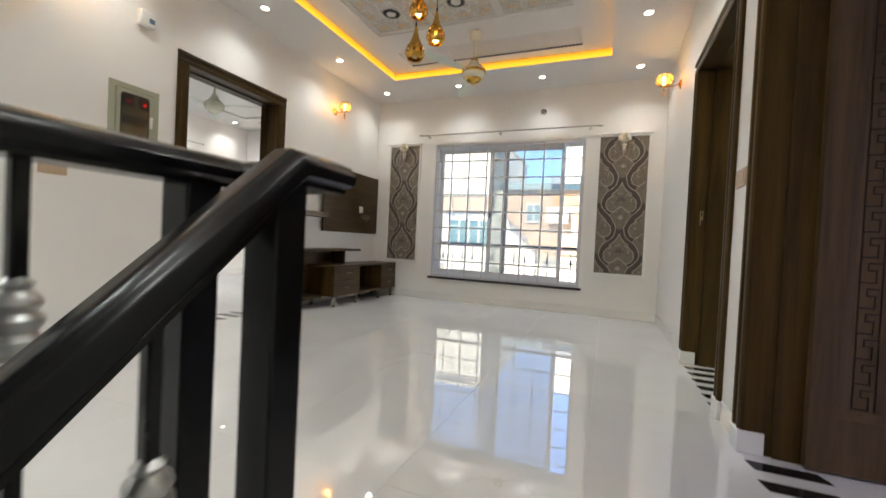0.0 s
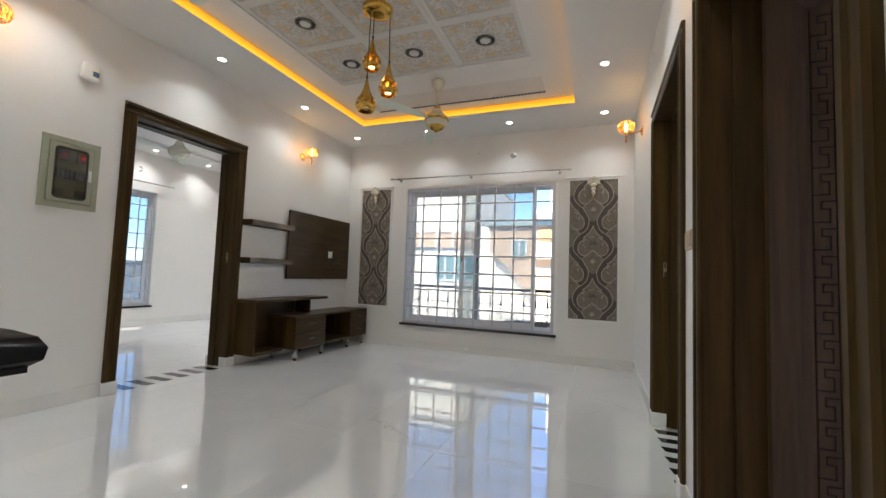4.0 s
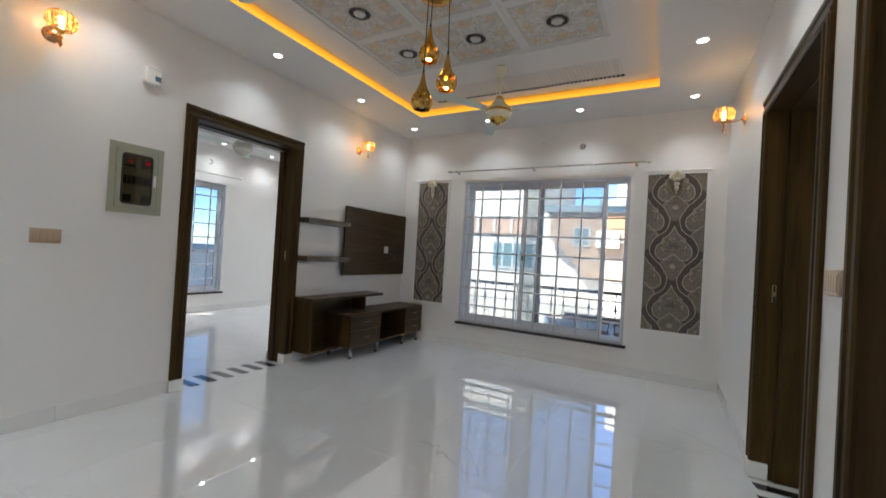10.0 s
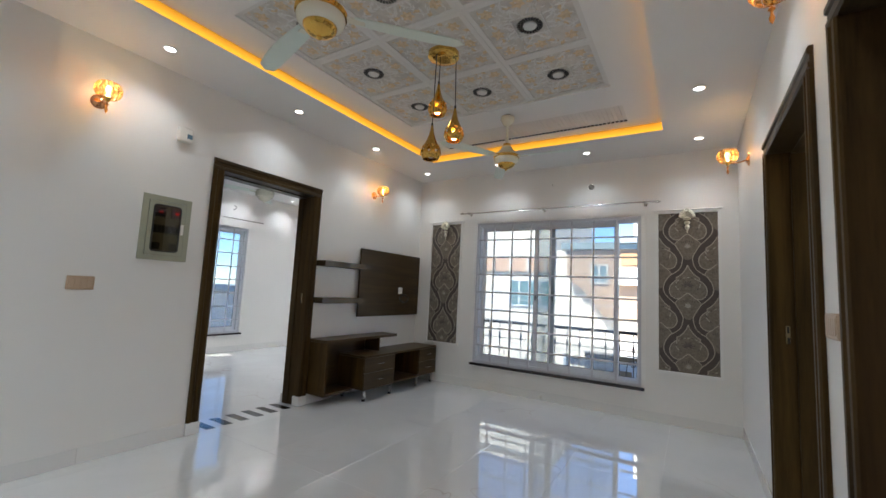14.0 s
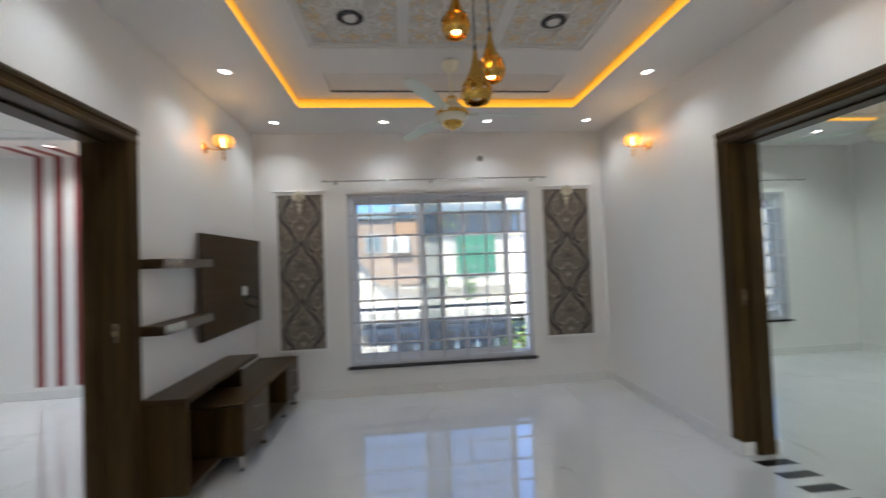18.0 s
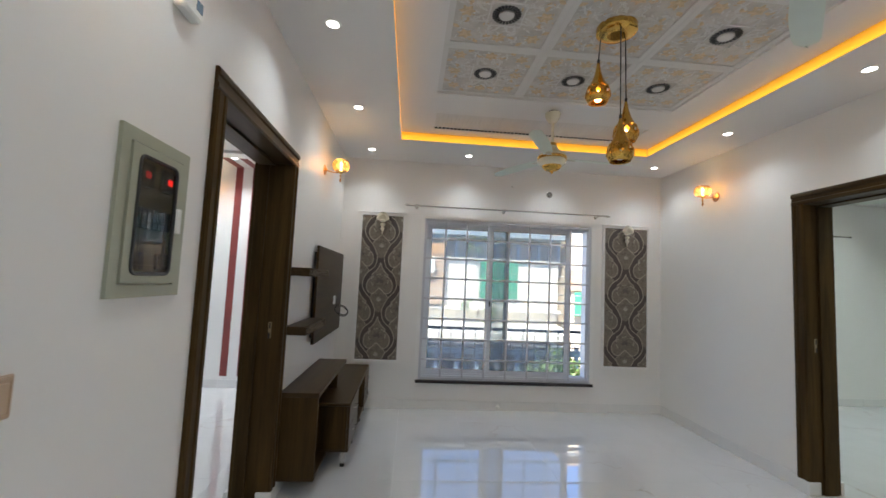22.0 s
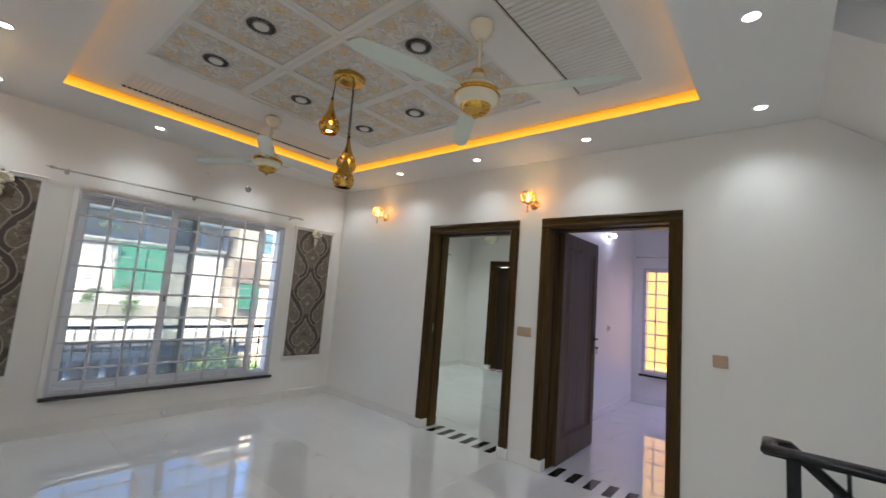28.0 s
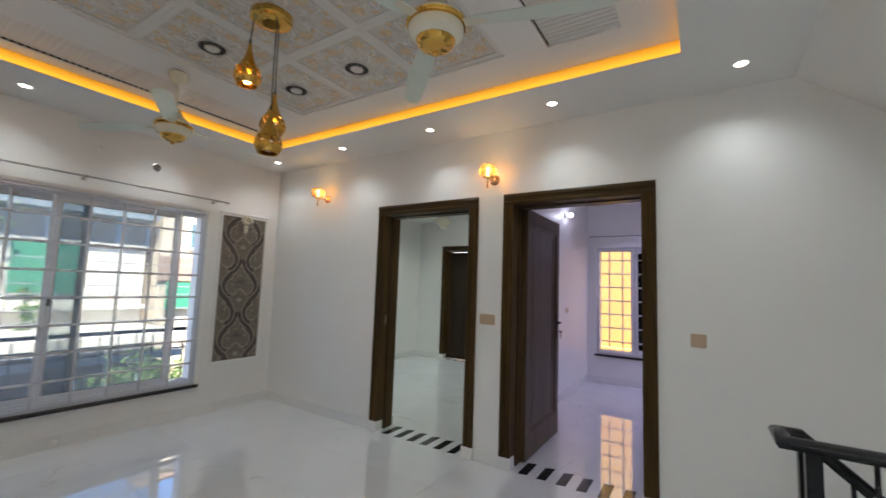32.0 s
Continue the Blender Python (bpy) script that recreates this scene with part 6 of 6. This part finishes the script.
solid("balcony_slab", Shape().cbox((XW, YN + T, -0.14), (XE + T, 6.20, -0.03), 0.005), SKIRT, "tiled balcony slab before the window", "balcony", "structure", smooth=False)

# balcony railing
bal = thing("balcony_railing", "black wrought iron balcony railing with scrolls", "railing", at=(wc, 6.02, -0.03))
YR, ZR = 6.02, 0.795
part("top_rail", Shape().cbox((XW + 0.01, YR - 0.024, ZR - 0.030), (XE + T - 0.01, YR + 0.024, ZR + 0.008), 0.006), IRON, bal, local=False)
for z in (0.56, 0.06):
    part("cross_rail", Shape().cbox((XW + 0.01, YR - 0.009, z - 0.006), (XE + T - 0.01, YR + 0.009, z + 0.006), 0.002), IRON, bal, local=False)
bar = Shape().cbox((-0.006, -0.006, 0.0), (0.006, 0.006, ZR), 0.0015)
bar.lathe([(0.006, 0.55), (0.013, 0.58), (0.016, 0.61), (0.013, 0.64), (0.006, 0.67)], 10)
bar_mesh = bar.mesh("baluster", IRON)


def scroll(flip):
    pts = []
    for j in range(30):
        t = j / 29
        a = 5.6 * t
        r = 0.058 * (1 - 0.72 * t)
        pts.append((flip * (0.012 + r * math.cos(a)), 0, 0.42 + r * math.sin(a)))
    for j in range(1, 30):
        t = j / 29
        a = 5.6 * t
        r = 0.058 * (1 - 0.72 * t)
        pts.insert(0, (flip * (0.150 - r * math.cos(a)), 0, 0.24 - r * math.sin(a)))
    return Shape().tube(pts, 0.0055, 6, up=(0, 1, 0)).mesh("scroll", IRON)


scrolls = (scroll(1), scroll(-1))
for k in range(24):
    x = XW + 0.06 + k * 0.165
    ob = new("baluster", bar_mesh)
    ob.parent, ob.matrix_basis = bal, pose(x - wc, 0, 0.0)
    if k % 2 == 1:
        ob = new("scroll", scrolls[k // 2 % 2])
        ob.parent, ob.matrix_basis = bal, pose(x - wc + (0 if k // 2 % 2 == 0 else 0.165), 0, 0.0)


def leaves(shape, rng, centre, spread, count, size):
    """Many small folded leaves in a loose, uneven mass."""
    knots = [Vector((rng.gauss(0, 0.55) * spread[0], rng.gauss(0, 0.55) * spread[1], rng.gauss(0, 0.55) * spread[2])) for _ in range(max(4, count // 60))]
    for _ in range(count):
        p = Vector(centre) + rng.choice(knots) + Vector((rng.gauss(0, 0.20) * spread[0], rng.gauss(0, 0.20) * spread[1], rng.gauss(0, 0.20) * spread[2]))
        d = Vector((rng.uniform(-1, 1), rng.uniform(-1, 1), rng.uniform(-0.7, 0.5))).normalized()
        s = d.cross(Vector((rng.uniform(-1, 1), rng.uniform(-1, 1), rng.uniform(-1, 1)))).normalized()
        n = d.cross(s)
        L = size * rng.uniform(0.6, 1.3)
        shape.add([p, p + d * L * 0.5 + s * L * 0.28 + n * L * 0.06, p + d * L, p + d * L * 0.5 - s * L * 0.28 + n * L * 0.06], [(0, 1, 2), (0, 2, 3)])


def tree(x, y, z, height, crown, count, size, seed, label, name="tree"):
    rng = random.Random(seed)
    t = thing(name, label, name.split("_")[-1], at=(x, y, z))
    trunk = Shape().tube([(0, 0, 0), (0.05, 0.02, height * 0.35), (-0.04, 0.0, height * 0.7), (0.02, 0.0, height * 0.9)], [0.035 * height, 0.028 * height, 0.020 * height, 0.008 * height], 9)
    for k in range(7):
        a = k * 2.4
        h = height * (0.45 + 0.06 * k)
        trunk.tube([(0, 0, h), (0.5 * crown[0] * math.cos(a), 0.5 * crown[1] * math.sin(a), h + 0.16 * height), (0.9 * crown[0] * math.cos(a), 0.9 * crown[1] * math.sin(a), h + 0.24 * height)], [0.014 * height, 0.009 * height, 0.003 * height], 6)
    part("trunk", trunk, BARK, t)
    c = Shape()
    leaves(c, rng, (0, 0, height * 0.85), crown, count, size)
    part("crown", c, FOLIAGE, t, smooth=False)


# the houses across the street


def slab(h, name, a, b, material, c=0.01, label=""):
    return part(name, Shape().cbox(a, b, c), material, h, label, local=False, smooth=False)


def far_window(h, x0, x1, z0, z1, y, frame_mat, glass_mat, cols=2, rows=1, name="window"):
    w = part(name, Shape().holed(along_x(y), x0, x1, z0, z1, -0.06, 0.0, [(x0 + 0.07 + (x1 - x0 - 0.07) * i / cols, x0 + (x1 - x0 - 0.07) * (i + 1) / cols, z0 + 0.07 + (z1 - z0 - 0.07) * j / rows, z0 + (z1 - z0 - 0.07) * (j + 1) / rows) for i in range(cols) for j in range(rows)]), frame_mat, h, local=False, smooth=False)
    part("pane", Shape().box((x0 + 0.03, y - 0.025, z0 + 0.03), (x1 - 0.03, y - 0.005, z1 - 0.03)), glass_mat, w, local=False, smooth=False)


YH = 17.0
hb = thing("house", "white rendered house with a slate-blue roof edge and green blinds", "house", at=(1.0, YH, ZG))
slab(hb, "wall", (-1.55, YH, ZG), (3.95, YH + 9, 3.25), PLW)
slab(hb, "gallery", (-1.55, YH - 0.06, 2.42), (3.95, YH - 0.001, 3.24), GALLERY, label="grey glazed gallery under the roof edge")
slab(hb, "gallery_sill", (-1.55, YH - 0.16, 2.34), (3.95, YH - 0.001, 2.415), PLG)
for k in range(7):
    slab(hb, "gallery_post", (-1.30 + 0.86 * k, YH - 0.14, 2.42), (-1.18 + 0.86 * k, YH - 0.062, 3.25), BLUEP)
slab(hb, "meter_box", (3.00, YH - 0.14, 0.45), (3.22, YH - 0.001, 0.85), PLG)
slab(hb, "roof_fascia", (-2.00, YH - 0.75, 3.255), (4.00, YH + 9.2, 3.52), SLATE, label="slate-blue roof edge")
slab(hb, "roof_parapet", (-1.50, YH + 0.10, 3.525), (3.95, YH + 0.35, 5.15), PLW)
slab(hb, "upper_storey", (-0.90, YH + 1.2, 3.525), (3.95, YH + 8.8, 5.5), PLW)
for x0, x1 in ((0.66, 1.40), (1.45, 2.19)):
    b = slab(hb, "blind", (x0, YH - 0.16, 0.80), (x1, YH - 0.001, 2.30), GREEN, label="green roller blind")
    for k in range(6):
        part("fold", Shape().cbox((x0 + 0.02 + k * 0.12, YH - 0.185, 0.82), (x0 + 0.075 + k * 0.12, YH - 0.1605, 2.28), 0.01), GREEN, b, local=False)
for k in range(11):
    slab(hb, "post", (-3.35 + 0.70 * k, YH - 2.6, ZG), (-3.22 + 0.70 * k, YH - 2.47, -0.70), BLUEP)
slab(hb, "gate_beam", (-3.35, YH - 2.62, -1.02), (4.2, YH - 2.45, -0.82), BLUEP)
slab(hb, "gate_beam", (-3.35, YH - 2.62, -2.30), (4.2, YH - 2.45, -2.16), BLUEP)
slab(hb, "porch_roof", (-3.4, YH - 3.3, -0.45), (3.95, YH - 0.002, -0.22), PLW)
# the carport's shade is put into this sheet's dark colour and its width
slab(hb, "garage_door", (-3.2, YH - 0.06, ZG), (3.7, YH - 0.003, -0.6), plain("dark_garage_shutter", (0.12, 0.105, 0.085), 0.5, spread=0.2), label="dark roller shutter under the porch, with the carport shade in its colour")
slab(hb, "ledge", (-1.56, YH - 0.35, 0.30), (3.95, YH - 0.102, 0.42), PLW)

ha = thing("house", "pale house with teal windows and a cantilevered upper storey", "house", at=(-5.0, YH, ZG))
slab(ha, "wall", (-10.5, YH, ZG), (-1.553, YH + 8, 3.10), PLW)
slab(ha, "peach_band", (-10.5, YH - 0.12, 2.18), (-4.45, YH - 0.001, 2.82), PLP)
for k in range(8):
    slab(ha, "pier", (-10.3 + 0.78 * k, YH - 0.2, 2.18), (-10.2 + 0.78 * k, YH - 0.121, 2.82), PLW)
slab(ha, "parapet", (-10.5, YH - 0.16, 2.83), (-4.45, YH - 0.0005, 3.6), PLW)
slab(ha, "upper_storey", (-10.5, YH + 0.35, 3.105), (-4.6, YH + 8, 5.55), PLW)
slab(ha, "upper_coping", (-10.6, YH + 0.20, 5.555), (-4.5, YH + 8, 5.70), PLG)
far_window(ha, -6.45, -4.55, 0.70, 1.85, YH, FRAME, plain("teal_far_glass", (0.10, 0.21, 0.23), 0.1, relief=0), 4)
far_window(ha, -9.6, -7.6, 0.70, 1.85, YH, FRAME, FARGLASS, 4)
BAY = [(-3.85, 3.05), (-3.85, 1.98), (-3.14, 1.43), (-2.45, 0.52), (-0.86, 0.50), (-0.86, 3.05)]
part("cantilever", Shape().prism(BAY[::-1], YH - 0.45, YH - 0.001, lambda u, v, w: (u, w, v)), PLT, ha, "tan rendered bay with a slanting foot", local=False, smooth=False)
slab(ha, "fascia", (-4.05, YH - 0.60, 3.051), (-0.80, YH, 3.32), TEAL, label="teal roof edge")
far_window(ha, -2.95, -2.30, 1.74, 2.50, YH - 0.45, PLG, FARGLASS)
ac = slab(ha, "air_conditioner", (-2.07, YH - 0.75, 1.72), (-1.27, YH - 0.452, 2.34), WHITEP, 0.02, "white outdoor cooling unit")
part("fan_grille", Shape().lathe([(0.21, 0.0), (0.21, 0.02), (0.19, 0.02), (0.06, 0.012), (0.0, 0.012)], 20, (-1.76, YH - 0.751, 2.03), R90), PLG, ac, local=False)
slab(ha, "boundary_wall", (-10.5, YH - 3.2, ZG), (-2.05, YH - 3.0, -1.3), PLW)
slab(ha, "ochre_band", (-1.85, YH - 0.49, 2.46), (-0.855, YH - 0.451, 2.92), PLO)

hc = thing("house", "tall beige house with brown bands", "house", at=(6.6, YH, ZG))
slab(hc, "wall", (4.15, YH - 0.6, ZG), (10.5, YH + 8, 5.3), plain("beige_render", (0.66, 0.55, 0.42), 0.8, spread=0.06, scale=0.8, fine=30, relief=0.2))
slab(hc, "brown_band", (4.10, YH - 0.72, 1.25), (10.5, YH - 0.601, 2.10), PLB)
slab(hc, "green_blind", (4.36, YH - 0.80, 0.26), (5.14, YH - 0.722, 1.20), GREEN, label="green roller blind")
far_window(hc, 5.6, 7.0, 0.2, 1.2, YH - 0.6, FRAME, FARGLASS, 3)
far_window(hc, 5.0, 6.6, 2.4, 3.4, YH - 0.6, FRAME, FARGLASS, 3)
slab(hc, "coping", (4.05, YH - 0.80, 5.305), (10.5, YH + 8, 5.45), PLB)

hf = thing("house", "white rendered house further along the street", "house", at=(17, 15, ZG))
slab(hf, "wall", (8.4, 13.5, ZG), (26, 15.8, 3.6), PLW)
slab(hf, "parapet_band", (8.3, 13.4, 2.9), (26, 13.499, 3.3), PLP)
for k in range(4):
    far_window(hf, 9.4 + 2.6 * k, 10.8 + 2.6 * k, 0.5, 1.9, 13.5, FRAME, FARGLASS, 2)
slab(hf, "ledge", (8.3, 13.2, -0.3), (26, 13.499, -0.15), PLG)

hd = thing("house", "pale yellow rendered neighbouring house close by", "house", at=(7.4, 1.0, ZG))
slab(hd, "wall", (6.4, -6, ZG), (12, 4.6, 4.6), PLY)
slab(hd, "ledge", (6.3, -6, 0.20), (6.399, 4.6, 0.32), PLY)
he = thing("house", "white rendered neighbouring house behind a lane", "house", at=(-12, 3.0, ZG))
slab(he, "wall", (-17, -3, ZG), (-11.0, 9, 0.9), PLW)
far_window(he, -16, -15, -1.6, -0.4, -3.0, FRAME, FARGLASS)
slab(he, "brick_band", (-10.999, -3, -0.6), (-10.9, 9, -0.2), PLP)
slab(he, "ledge", (-11.2, -3, 0.905), (-10.7, 9, 1.05), SLATE)

tree(2.75, 13.2, ZG, 2.5, (1.2, 0.6, 0.7), 1500, 0.14, 3, "leafy green street tree beyond the balcony")
tree(-7.6, 27.5, ZG, 7.6, (1.6, 1.4, 1.5), 1300, 0.28, 5, "tall green tree behind the opposite roof")
tree(7.4, 7.0, ZG, 3.4, (0.9, 0.9, 1.0), 600, 0.16, 9, "green tree beside the neighbouring house")
creeper = thing("creeper", "green creeper trailing from the opposite roof", "plant", at=(0.65, YH - 0.5, 0.4))
cs = Shape()
rng = random.Random(12)
for cu, cw, many in ((-0.55, 0.15, 70), (-0.45, 0.30, 40), (0.30, 0.25, 110), (0.45, 0.05, 110), (0.35, -0.30, 80), (0.30, -0.6, 50), (-0.30, 2.35, 45), (-0.2, 2.75, 40)):
    leaves(cs, rng, (cu, -0.05, cw), (0.22, 0.12, 0.26), many, 0.13)
part("foliage", cs, FOLIAGE, creeper, smooth=False)
part("stem", Shape().tube([(-0.2, 0.1, 3.0), (-0.25, 0.0, 1.5), (-0.05, 0.05, 0.2), (-0.1, 0.2, -0.5)], 0.014, 6), BARK, creeper)
line = thing("utility_line", "slack overhead service cables strung between two concrete poles", "utility line", at=(-14, 10.7, ZG))
CABLE = plain("pale_cable", (0.42, 0.42, 0.42), 0.6)
for x in (-14, 14):
    part("pole", Shape().tube([(x, 10.7, ZG), (x, 10.7, 2.6)], [0.16, 0.11], 10).cbox((x - 0.06, 10.2, 1.9), (x + 0.06, 11.2, 2.0), 0.01), PLG, line, local=False)
for z0, z1, yy in ((1.55, 1.30, 10.5), (1.32, 1.16, 10.7), (1.05, 0.85, 10.4), (0.70, 0.62, 11.0), (2.05, 1.75, 10.9), (0.2, 0.05, 10.6)):
    pts = [(-14 + 28 * j / 24, yy, z0 + (z1 - z0) * j / 24 - 0.9 * (j / 24) * (1 - j / 24)) for j in range(25)]
    part("cable", Shape().tube(pts, 0.011, 5), CABLE, line, local=False)
